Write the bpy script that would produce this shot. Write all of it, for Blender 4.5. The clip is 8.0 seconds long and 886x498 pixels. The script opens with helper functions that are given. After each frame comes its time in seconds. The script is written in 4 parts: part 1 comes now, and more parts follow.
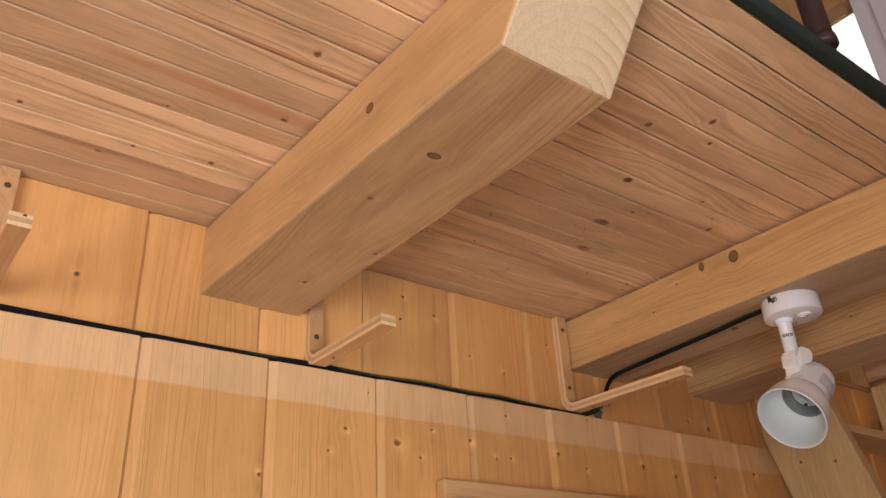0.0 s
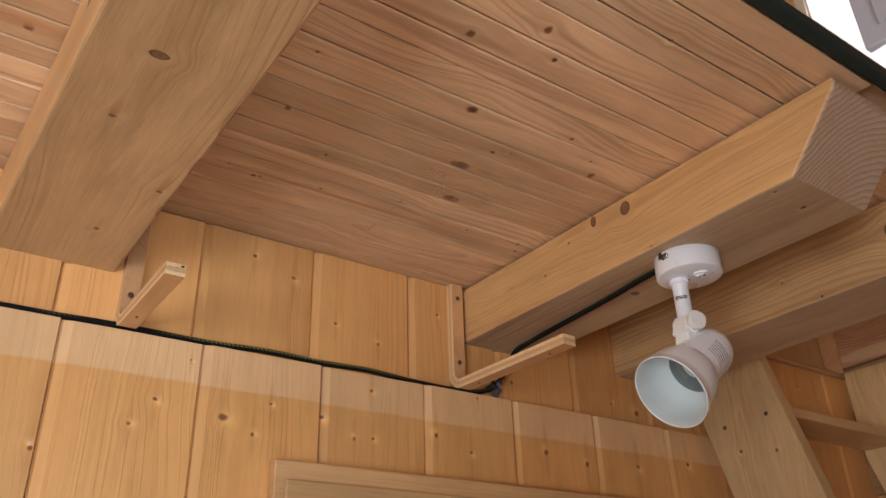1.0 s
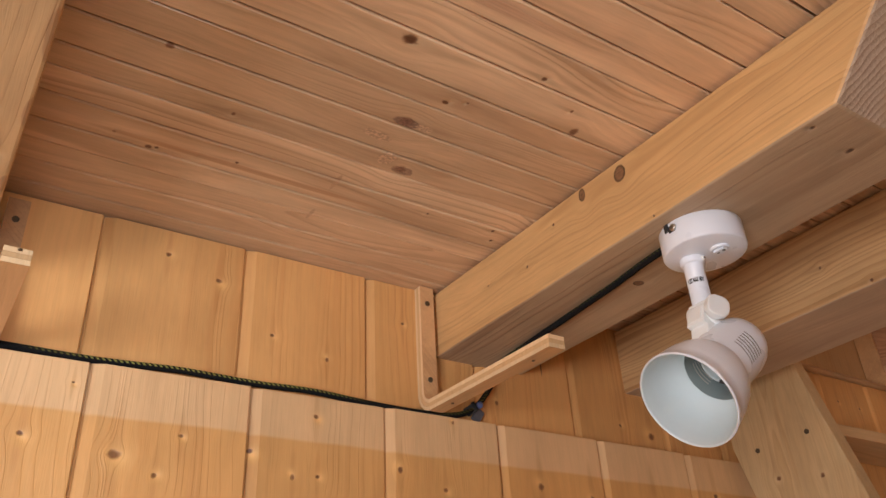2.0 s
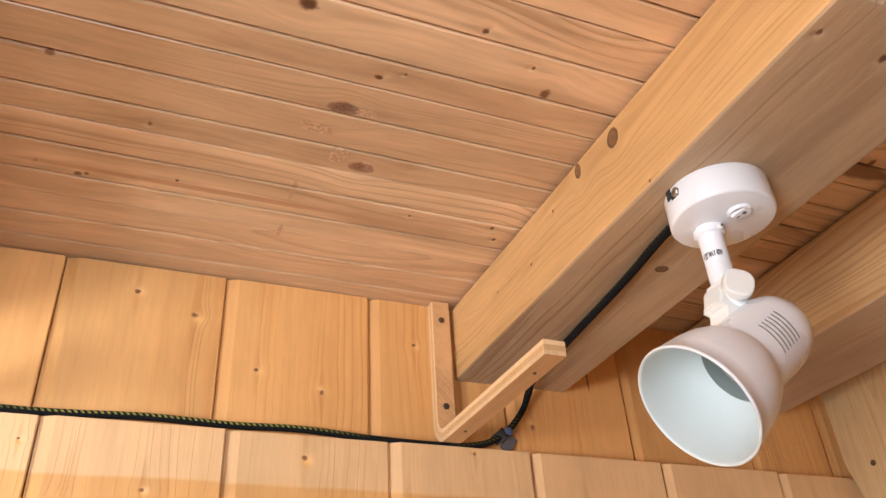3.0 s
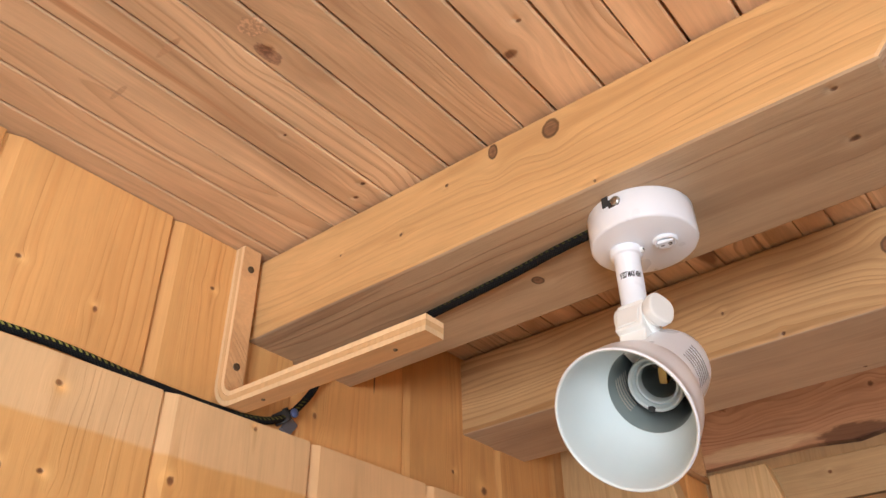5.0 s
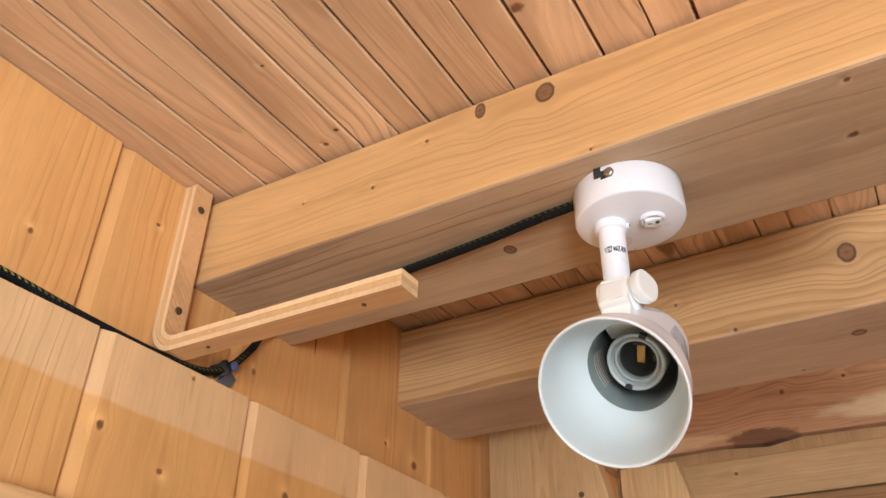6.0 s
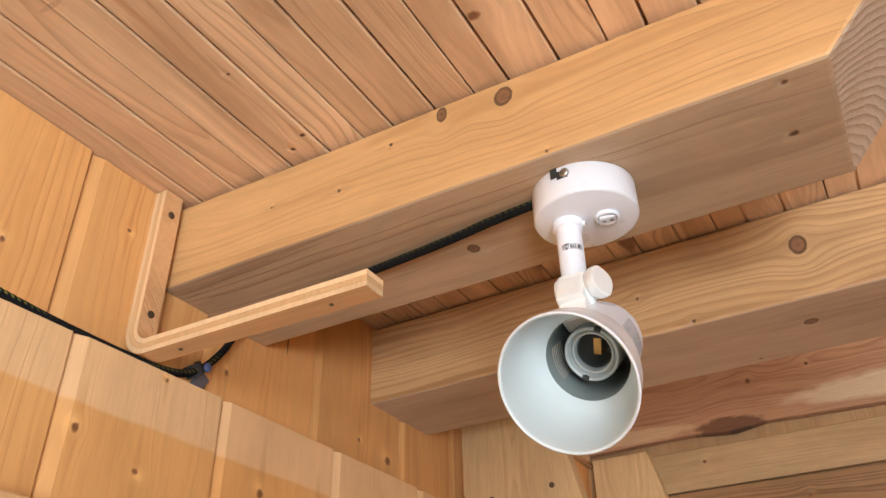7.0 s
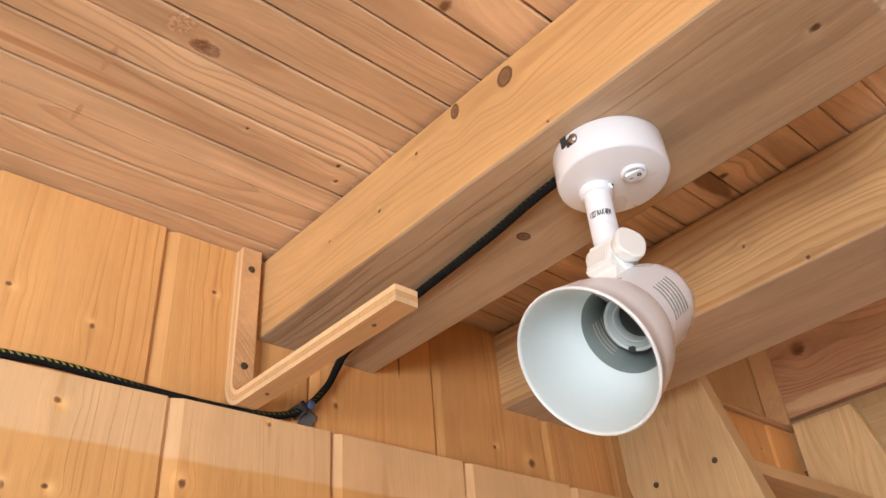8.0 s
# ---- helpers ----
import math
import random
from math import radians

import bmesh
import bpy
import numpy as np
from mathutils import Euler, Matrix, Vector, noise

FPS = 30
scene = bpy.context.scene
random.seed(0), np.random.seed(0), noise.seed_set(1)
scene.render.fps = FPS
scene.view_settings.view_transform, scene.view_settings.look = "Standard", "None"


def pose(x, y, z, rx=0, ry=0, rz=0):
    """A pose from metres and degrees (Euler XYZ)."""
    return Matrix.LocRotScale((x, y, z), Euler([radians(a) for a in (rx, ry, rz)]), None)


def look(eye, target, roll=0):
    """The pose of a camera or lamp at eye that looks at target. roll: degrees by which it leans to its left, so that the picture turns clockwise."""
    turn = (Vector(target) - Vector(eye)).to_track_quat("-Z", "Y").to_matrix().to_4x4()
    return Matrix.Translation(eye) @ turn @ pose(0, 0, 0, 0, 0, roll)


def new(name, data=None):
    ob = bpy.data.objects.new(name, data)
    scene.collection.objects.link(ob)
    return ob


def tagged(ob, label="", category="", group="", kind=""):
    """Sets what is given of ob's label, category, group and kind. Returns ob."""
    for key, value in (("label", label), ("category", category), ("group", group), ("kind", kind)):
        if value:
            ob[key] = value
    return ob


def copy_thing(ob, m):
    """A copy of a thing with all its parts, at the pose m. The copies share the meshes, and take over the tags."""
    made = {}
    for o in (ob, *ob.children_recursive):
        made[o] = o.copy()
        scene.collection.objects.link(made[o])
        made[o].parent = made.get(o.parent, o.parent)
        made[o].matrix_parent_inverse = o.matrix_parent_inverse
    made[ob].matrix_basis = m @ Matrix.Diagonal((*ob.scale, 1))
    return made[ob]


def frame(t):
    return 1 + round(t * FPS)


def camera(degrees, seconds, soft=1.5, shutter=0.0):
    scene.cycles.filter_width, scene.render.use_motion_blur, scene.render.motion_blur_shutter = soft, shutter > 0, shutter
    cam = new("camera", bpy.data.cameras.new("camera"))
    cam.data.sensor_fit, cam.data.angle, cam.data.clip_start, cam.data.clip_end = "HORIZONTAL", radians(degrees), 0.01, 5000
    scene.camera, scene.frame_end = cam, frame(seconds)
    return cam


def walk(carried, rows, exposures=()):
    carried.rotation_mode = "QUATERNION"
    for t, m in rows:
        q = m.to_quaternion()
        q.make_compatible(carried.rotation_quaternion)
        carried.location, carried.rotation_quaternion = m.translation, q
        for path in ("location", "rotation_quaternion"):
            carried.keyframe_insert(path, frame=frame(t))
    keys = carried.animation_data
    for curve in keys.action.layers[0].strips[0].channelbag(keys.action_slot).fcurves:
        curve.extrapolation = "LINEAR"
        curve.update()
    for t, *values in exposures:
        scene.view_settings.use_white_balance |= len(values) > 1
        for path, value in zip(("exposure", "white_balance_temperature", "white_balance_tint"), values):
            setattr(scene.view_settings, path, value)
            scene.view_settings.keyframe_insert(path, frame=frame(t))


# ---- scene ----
cam = camera(58.4, 8.0)
PATH = [
    (0, (0.045, 0.03, 1.556), (1.149, 1.42, 2.478), -3.2),
    (0.5, (0.179, 0.008, 1.556), (1.278, 1.406, 2.47), -2.0),
    (1, (0.32, 0.013, 1.559), (1.356, 1.456, 2.478), -1.8),
    (1.5, (0.392, 0.071, 1.57), (1.406, 1.507, 2.524), -2.5),
    (1.7, (0.426, 0.105, 1.583), (1.447, 1.525, 2.553), -3.1),
    (3, (0.662, 0.173, 1.628), (1.343, 1.707, 2.715), -3.9),
    (3.5, (0.693, 0.185, 1.632), (1.317, 1.747, 2.714), -3.8),
    (4, (0.661, 0.221, 1.633), (1.326, 1.781, 2.694), -1.5),
    (4.5, (0.612, 0.306, 1.628), (1.732, 1.541, 2.734), 0.6),
    (5, (0.593, 0.351, 1.635), (1.888, 1.389, 2.751), -0.9),
    (6.3, (0.595, 0.414, 1.632), (2.053, 1.244, 2.722), 0.8),
    (6.5, (0.595, 0.411, 1.63), (2.061, 1.219, 2.725), 0.2),
    (7, (0.584, 0.392, 1.624), (2.053, 1.213, 2.705), -1.3),
    (7.5, (0.59, 0.354, 1.623), (2.002, 1.268, 2.705), -3.9),
    (8, (0.668, 0.308, 1.624), (1.82, 1.507, 2.734), -5.0),
]
walk(cam, [(t, look(eye, target, roll)) for t, eye, target, roll in PATH],
     [(0, -1.16, 6950, 17), (0.5, -1.36, 6850, 17), (1.0, -1.16, 6550, 12), (1.7, -1.03, 6700, 15), (2.8, -0.17, 6500, 11), (3.5, -0.15, 6500, 10), (4.0, -0.13, 6550, 11), (4.5, -0.32, 6500, 11), (5.0, -0.20, 6400, 10), (6.5, -0.13, 6300, 8), (7.5, -0.11, 6300, 8), (8.0, -0.08, 6400, 9)])

# ---- light ----
world = bpy.data.worlds.new("daylight")
scene.world = world
world.use_nodes = True
wn = world.node_tree.nodes
sky = wn.new("ShaderNodeTexSky")
sky.sky_type, sky.sun_disc = "NISHITA", False
sky.sun_elevation, sky.sun_rotation = radians(38), radians(200)
wn["Background"].inputs["Strength"].default_value = 0.12
world.node_tree.links.new(sky.outputs["Color"], wn["Background"].inputs["Color"])

sun = new("sun", bpy.data.lights.new("sun", "SUN"))
sun.data.energy, sun.data.angle, sun.data.color = 3.0, radians(0.5), (1.0, 0.95, 0.86)
sun.matrix_world = look((2.2, -5.2, 4.6), (0.0, 0.0, 0.0))


def opening_light(name, eye, target, width, height, power, colour):
    """Sky light that comes in through an opening of the building."""
    ob = new(name, bpy.data.lights.new(name, "AREA"))
    ob.data.shape, ob.data.size, ob.data.size_y = "RECTANGLE", width, height
    ob.data.energy, ob.data.color = power, colour
    ob.matrix_world = look(eye, target)
    return ob


opening_light("door_daylight", (0.10, -2.84, 1.12), (0.45, 0.9, 1.60), 1.1, 1.7, 122.0, (0.79, 0.895, 1.0))
opening_light("side_window_daylight", (-1.47, -0.95, 1.08), (0.9, 0.45, 1.80), 0.95, 0.95, 96.0, (0.91, 0.945, 1.0))


# ---- materials ----
class Nodes:
    """Short hands for building a node tree."""

    def __init__(self, name):
        self.mat = bpy.data.materials.new(name)
        self.mat.use_nodes = True
        self.tree = self.mat.node_tree
        self.bsdf = self.tree.nodes["Principled BSDF"]

    def node(self, kind, **props):
        n = self.tree.nodes.new(kind)
        for key, value in props.items():
            setattr(n, key, value)
        return n

    def put(self, socket, value):
        if isinstance(value, bpy.types.NodeSocket):
            self.tree.links.new(value, socket)
        else:
            socket.default_value = value

    def m(self, op, *args, clamp=False):
        n = self.node("ShaderNodeMath", operation=op, use_clamp=clamp)
        for i, a in enumerate(args):
            self.put(n.inputs[i], a)
        return n.outputs[0]

    def xyz(self, x, y, z):
        n = self.node("ShaderNodeCombineXYZ")
        for i, a in enumerate((x, y, z)):
            self.put(n.inputs[i], a)
        return n.outputs[0]

    def noise(self, vec, detail=2.0, rough=0.5, scale=1.0):
        n = self.node("ShaderNodeTexNoise")
        self.put(n.inputs["Vector"], vec)
        n.inputs["Scale"].default_value = scale
        n.inputs["Detail"].default_value = detail
        n.inputs["Roughness"].default_value = rough
        return n.outputs["Fac"]

    def span(self, v, a, b, c=0.0, d=1.0, smooth=True):
        n = self.node("ShaderNodeMapRange", interpolation_type="SMOOTHSTEP" if smooth else "LINEAR")
        for i, x in enumerate((v, a, b, c, d)):
            self.put(n.inputs[i], x)
        return n.outputs[0]

    def mix(self, fac, a, b, kind="MIX"):
        n = self.node("ShaderNodeMix", data_type="RGBA", blend_type=kind)
        self.put(n.inputs[0], fac)
        for i, c in ((6, a), (7, b)):
            self.put(n.inputs[i], (*c, 1.0) if isinstance(c, tuple) else c)
        return n.outputs[2]

    def bump(self, height, distance, strength=1.0):
        n = self.node("ShaderNodeBump")
        n.inputs["Strength"].default_value = strength
        n.inputs["Distance"].default_value = distance
        self.put(n.inputs["Height"], height)
        self.put(self.bsdf.inputs["Normal"], n.outputs[0])


def wood(name, axis, across, light, dark, knots=(), lines=30.0, contrast=0.4, wavy=0.012, rough=0.44,
         knot_colour=(0.13, 0.050, 0.020), pieces="object", pale_above=None, stain=0.35, second=None, patches=(), rings=140.0, heart=0.0,
         streak=0.35, vary=0.20, sheen=0.5, shine=0.34, lined=0.10, rimmed=False, fine=1.0):
    """Pine with growth lines along one world axis, that bend round its knots. knots: rows of
    (along, across, radius) in metres. pieces: what makes boards differ, 'object' or 'island'.
    second: knots of the neighbouring face, with their own across axis. rings: growth lines a metre;
    heart: half the width over which a flat-sawn board's lines fold into arches; streak: strength of
    the long dark heartwood streaks; shine: strength of the gloss glint painted pale beside a knot;
    lined: how evenly the growth lines show; fine: strength of the fine fibres; rimmed: large knots have a dark rim;
    patches: rows of (along, across, half length, half width, colour, hardness)."""
    k = Nodes(name)
    light, dark = ((c[0], c[1] * 0.965, c[2] * 0.875) for c in (light, dark))
    geo = k.node("ShaderNodeNewGeometry")
    sep = k.node("ShaderNodeSeparateXYZ")
    k.put(sep.inputs[0], geo.outputs["Position"])
    if pieces == "object":
        rnd = k.node("ShaderNodeObjectInfo").outputs["Random"]
    else:
        rnd = geo.outputs["Random Per Island"]
    a, b = sep.outputs[axis], sep.outputs[across]
    c = sep.outputs[3 - axis - across]
    mask, halo, core, tail, rim, shift, shift_c = 0.0, 0.0, 0.0, 0.0, 0.0, 0.0, 0.0

    def add_knots(rows, b_socket):
        nonlocal mask, halo, core, tail, rim
        out = 0.0
        wob = k.noise(k.xyz(k.m("MULTIPLY", a, 210.0), k.m("MULTIPLY", b_socket, 210.0), 0.0), 2.0)
        wob = k.m("MULTIPLY_ADD", wob, 1.9, 0.05)
        for ka, kb, r in rows:
            chance = (ka * 37.7 + kb * 91.3) % 1.0
            da, db = k.m("SUBTRACT", a, ka), k.m("SUBTRACT", b_socket, kb)
            dl = k.m("MULTIPLY", da, 0.75 + 0.6 * chance if r < 0.0100 or r > 0.0115 else 1.7)
            d2 = k.m("ADD", k.m("MULTIPLY", dl, dl), k.m("MULTIPLY", db, db))
            wide = (2.6 * r) ** 2
            w = k.m("DIVIDE", wide, k.m("ADD", d2, wide))
            out = k.m("MULTIPLY_ADD", k.m("MULTIPLY", w, w), db, out)
            d2w = k.m("MULTIPLY", d2, wob)
            if rimmed and r >= 0.0075:
                d2w = k.m("MULTIPLY", d2, k.m("MULTIPLY_ADD", wob, 0.22, 0.78))
            mask = k.m("MAXIMUM", mask, k.span(d2w, (0.74 * r) ** 2, ((0.50 if rimmed and r >= 0.0075 else 0.22) * r) ** 2))
            if not rimmed or r < 0.0075:
                core = k.m("MAXIMUM", core, k.span(d2w, (0.62 * r) ** 2, (0.12 * r) ** 2))
            else:
                ring = k.m("MULTIPLY", k.span(d2w, (0.80 * r) ** 2, (0.70 * r) ** 2), k.span(d2w, (0.46 * r) ** 2, (0.62 * r) ** 2))
                rim = k.m("MAXIMUM", rim, ring)
                core = k.m("MAXIMUM", core, k.m("MULTIPLY", k.span(d2w, (0.30 * r) ** 2, 0.0), 0.6))
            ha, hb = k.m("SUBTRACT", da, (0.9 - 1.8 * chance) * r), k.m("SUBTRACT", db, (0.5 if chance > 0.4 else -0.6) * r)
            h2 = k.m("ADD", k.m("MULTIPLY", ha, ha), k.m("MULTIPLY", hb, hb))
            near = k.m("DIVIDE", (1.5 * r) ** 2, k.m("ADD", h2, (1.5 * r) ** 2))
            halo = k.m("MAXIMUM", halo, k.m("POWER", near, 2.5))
            ta, tb = k.m("DIVIDE", da, 9.0 * r), k.m("DIVIDE", db, 0.9 * r)
            t2 = k.m("ADD", k.m("MULTIPLY", ta, ta), k.m("MULTIPLY", tb, tb))
            tail = k.m("MAXIMUM", tail, k.span(t2, 1.0, 0.0))
        return out

    if knots:
        shift = add_knots(knots, b)
    if second:
        shift_c = add_knots(second, c)
    b1 = k.m("SUBTRACT", b, shift) if knots else b
    c1 = k.m("SUBTRACT", c, shift_c) if second else c
    far = k.m("MULTIPLY", rnd, 40.0)
    warp = k.noise(k.xyz(k.m("MULTIPLY_ADD", a, 3.2, far), k.m("MULTIPLY", b1, 11.0), k.m("MULTIPLY", c1, 11.0)), 1.5)
    warp = k.m("MULTIPLY", k.m("SUBTRACT", warp, 0.5), wavy * 2)
    bb, cc = k.m("ADD", b1, warp), k.m("ADD", c1, warp)

    def along(slow, quick, detail=2.0, rough_=0.5):
        return k.noise(k.xyz(k.m("MULTIPLY_ADD", a, slow, far), k.m("MULTIPLY_ADD", bb, quick, far), k.m("MULTIPLY", cc, quick)), detail, rough_)

    if heart:
        fold = k.m("PINGPONG", k.m("ADD", bb, k.m("MULTIPLY", rnd, 0.31)), heart)
        arch = k.noise(k.xyz(k.m("MULTIPLY_ADD", a, 2.6, far), k.m("MULTIPLY", bb, 2.0), far), 2.0)
        way = k.m("SQRT", k.m("ADD", k.m("MULTIPLY", fold, fold), 0.00008))
        way = k.m("MULTIPLY_ADD", arch, 0.085, way)
    else:
        way = k.m("MULTIPLY_ADD", cc, 0.8, bb)
    uneven = k.noise(k.xyz(k.m("MULTIPLY_ADD", a, 0.5, far), k.m("MULTIPLY", way, 38.0), far), 2.0)
    saw = k.m("FRACT", k.m("MULTIPLY_ADD", way, rings, k.m("MULTIPLY", uneven, 6.0)))
    late = k.m("MULTIPLY", k.span(saw, 0.38, 0.90), k.span(saw, 1.0, 0.90))
    some = k.span(along(1.6, 14.0), 0.38, 0.66, lined, 1.0)
    late = k.m("MULTIPLY", late, some)
    soft = k.span(along(0.9, lines), 0.32, 0.72)
    long_streak = k.span(along(1.3, 17.0, 3.0, 0.55), 0.50, 0.74)
    thin = k.span(along(2.0, lines * 6.0), 0.48, 0.78)
    fibre = k.noise(k.xyz(k.m("MULTIPLY", a, 28.0), k.m("MULTIPLY", b, 700.0), k.m("MULTIPLY", c, 700.0)), 2.0, 0.6)
    cloud = k.noise(k.xyz(k.m("MULTIPLY_ADD", a, 4.0, far), k.m("MULTIPLY", b, 13.0), k.m("MULTIPLY", c, 13.0)), 4.0, 0.6)
    spot = k.noise(k.xyz(k.m("MULTIPLY_ADD", a, 22.0, far), k.m("MULTIPLY", b, 40.0), k.m("MULTIPLY", c, 40.0)), 2.0)
    fac = k.m("ADD", k.m("MULTIPLY", late, contrast), k.m("MULTIPLY", thin, contrast * 0.28))
    fac = k.m("MULTIPLY_ADD", soft, contrast * 0.30, fac, clamp=True)
    col = k.mix(fac, light, dark)
    deep = (dark[0] * 0.72, dark[1] * 0.66, dark[2] * 0.62)
    col = k.mix(k.m("MULTIPLY", long_streak, streak), col, deep)
    # boards differ in redness
    col = k.mix(k.m("MULTIPLY", rnd, vary * 0.9), col, (light[0] * 0.92, light[1] * 0.78, light[2] * 0.70))
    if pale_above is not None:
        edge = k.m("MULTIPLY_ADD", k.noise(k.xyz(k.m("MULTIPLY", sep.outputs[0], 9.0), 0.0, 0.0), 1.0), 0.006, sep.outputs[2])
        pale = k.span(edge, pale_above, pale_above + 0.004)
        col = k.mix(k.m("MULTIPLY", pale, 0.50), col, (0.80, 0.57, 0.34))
    value = k.m("MULTIPLY_ADD", k.m("SUBTRACT", cloud, 0.5), stain * 1.5, 1.0)
    value = k.m("MULTIPLY_ADD", k.m("SUBTRACT", k.m("FRACT", k.m("MULTIPLY", rnd, 7.31)), 0.5), vary, value)
    value = k.m("MULTIPLY_ADD", k.m("SUBTRACT", fibre, 0.5), 0.20 * fine, value)
    value = k.m("MULTIPLY_ADD", k.m("SUBTRACT", spot, 0.5), 0.16, value)
    strand = k.noise(k.xyz(k.m("MULTIPLY_ADD", a, 9.0, far), k.m("MULTIPLY", bb, 230.0), k.m("MULTIPLY", cc, 230.0)), 3.0, 0.65)
    value = k.m("MULTIPLY_ADD", k.m("SUBTRACT", strand, 0.5), 0.34 * fine, value)
    grey = k.node("ShaderNodeCombineColor")
    for i in range(3):
        k.put(grey.inputs[i], value)
    col = k.mix(1.0, col, grey.outputs[0], "MULTIPLY")
    if knots or second:
        col = k.mix(k.m("MULTIPLY", tail, 0.26), col, deep)
        # glint of the glossy fibres beside each knot, painted as a paler tone
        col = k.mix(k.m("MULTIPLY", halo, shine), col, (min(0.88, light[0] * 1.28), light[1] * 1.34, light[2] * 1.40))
        brown = k.mix(k.span(fibre, 0.30, 0.75), (knot_colour[0] * 1.3, knot_colour[1] * 1.2, knot_colour[2] * 1.1), (knot_colour[0] * 2.3, knot_colour[1] * 2.2, knot_colour[2] * 2.1))
        col = k.mix(k.m("MULTIPLY", mask, 0.85), col, brown)
        col = k.mix(k.m("MULTIPLY", core, k.span(spot, 0.35, 0.65, 0.2, 0.75)), col, (knot_colour[0] * 0.45, knot_colour[1] * 0.4, knot_colour[2] * 0.4))
    if knots or second:
        col = k.mix(k.m("MULTIPLY", rim, 0.75), col, (knot_colour[0] * 0.5, knot_colour[1] * 0.45, knot_colour[2] * 0.45))
    torn = k.span(k.noise(k.xyz(k.m("MULTIPLY", a, 330.0), k.m("MULTIPLY", b, 420.0), 0.0), 2.0), 0.38, 0.66) if patches else 0.0
    for pa, pb, la, lb, tint, hard in patches:
        da = k.m("DIVIDE", k.m("SUBTRACT", a, pa), la)
        db = k.m("DIVIDE", k.m("SUBTRACT", b, pb), lb)
        d2 = k.m("ADD", k.m("MULTIPLY", da, da), k.m("MULTIPLY", db, db))
        wob = k.noise(k.xyz(k.m("MULTIPLY", a, 45.0 * hard), k.m("MULTIPLY", b, 110.0 * hard), 0.0), 3.0)
        hit = k.span(k.m("MULTIPLY_ADD", k.m("SUBTRACT", wob, 0.5), 1.5 * hard, d2), 1.0 + 0.25 / hard, 1.0 - 0.35 / hard)
        col = k.mix(k.m("MULTIPLY", hit, 0.92 if hard < 1 else 0.75), col, k.mix(torn if hard > 1 else fibre, tint, (min(0.8, tint[0] * 1.9), tint[1] * 1.9, tint[2] * 1.9)))
    k.put(k.bsdf.inputs["Base Color"], col)
    k.put(k.bsdf.inputs["Roughness"], k.m("MULTIPLY_ADD", cloud, 0.26, rough - 0.13))
    k.bsdf.inputs["Specular IOR Level"].default_value = sheen
    h = k.m("ADD", k.m("MULTIPLY", late, 0.35), k.m("MULTIPLY", fibre, 0.30))
    h = k.m("MULTIPLY_ADD", spot, 1.2, h)
    if knots or second:
        h = k.m("SUBTRACT", h, k.m("MULTIPLY_ADD", halo, 1.6, k.m("MULTIPLY", mask, 0.7)))
    k.bump(h, 0.0007, 0.8)
    return k.mat


def end_grain(name, axis_a, axis_b, centre, light, dark, rings=190.0, ring_from=-9.0):
    """Sawn end of a beam: growth rings round a pith."""
    k = Nodes(name)
    geo = k.node("ShaderNodeNewGeometry")
    sep = k.node("ShaderNodeSeparateXYZ")
    k.put(sep.inputs[0], geo.outputs["Position"])
    a = k.m("SUBTRACT", sep.outputs[axis_a], centre[0])
    b = k.m("SUBTRACT", sep.outputs[axis_b], centre[1])
    r = k.m("SQRT", k.m("ADD", k.m("MULTIPLY", a, a), k.m("MULTIPLY", b, b)))
    wob = k.noise(geo.outputs["Position"], 2.0, 0.5, 22.0)
    r = k.m("MULTIPLY_ADD", wob, 0.010, r)
    saw = k.m("FRACT", k.m("MULTIPLY", r, rings))
    late = k.m("POWER", saw, 2.2)
    rough = k.noise(geo.outputs["Position"], 3.0, 0.6, 420.0)
    shown = k.span(sep.outputs[axis_a], ring_from, ring_from + 0.05, 0.10, 0.80)
    col = k.mix(k.m("MULTIPLY", late, shown), light, dark)
    blot = k.noise(geo.outputs["Position"], 3.0, 0.6, 30.0)
    col = k.mix(k.span(blot, 0.45, 0.75, 0.0, 0.5), col, (light[0] * 0.82, light[1] * 0.74, light[2] * 0.62))
    col = k.mix(k.m("MULTIPLY", k.span(rough, 0.4, 0.75), 0.35), col, dark)
    k.put(k.bsdf.inputs["Base Color"], col)
    k.bsdf.inputs["Roughness"].default_value = 0.75
    k.bsdf.inputs["Specular IOR Level"].default_value = 0.2
    k.bump(k.m("ADD", rough, late), 0.0008, 0.8)
    return k.mat


def plain(name, colour, rough=0.5, metal=0.0, grain=0.06, scale=180.0, bump=0.0001, specular=0.5, smudge=0.16):
    """Paint, plastic or metal with fine unevenness and faint smudges."""
    k = Nodes(name)
    pos = k.node("ShaderNodeNewGeometry").outputs["Position"]
    fine = k.noise(pos, 3.0, 0.6, scale)
    broad = k.noise(pos, 2.0, 0.5, 26.0)
    f = k.m("ADD", k.m("MULTIPLY", fine, 0.5), k.m("MULTIPLY", broad, 0.5))
    low = tuple(x * (1 - 2 * grain) for x in colour)
    k.put(k.bsdf.inputs["Base Color"], k.mix(f, low, colour))
    k.put(k.bsdf.inputs["Roughness"], k.m("MULTIPLY_ADD", broad, smudge, rough - smudge / 2))
    k.bsdf.inputs["Metallic"].default_value = metal
    k.bsdf.inputs["Specular IOR Level"].default_value = specular
    k.bump(fine, bump, 0.6)
    return k.mat


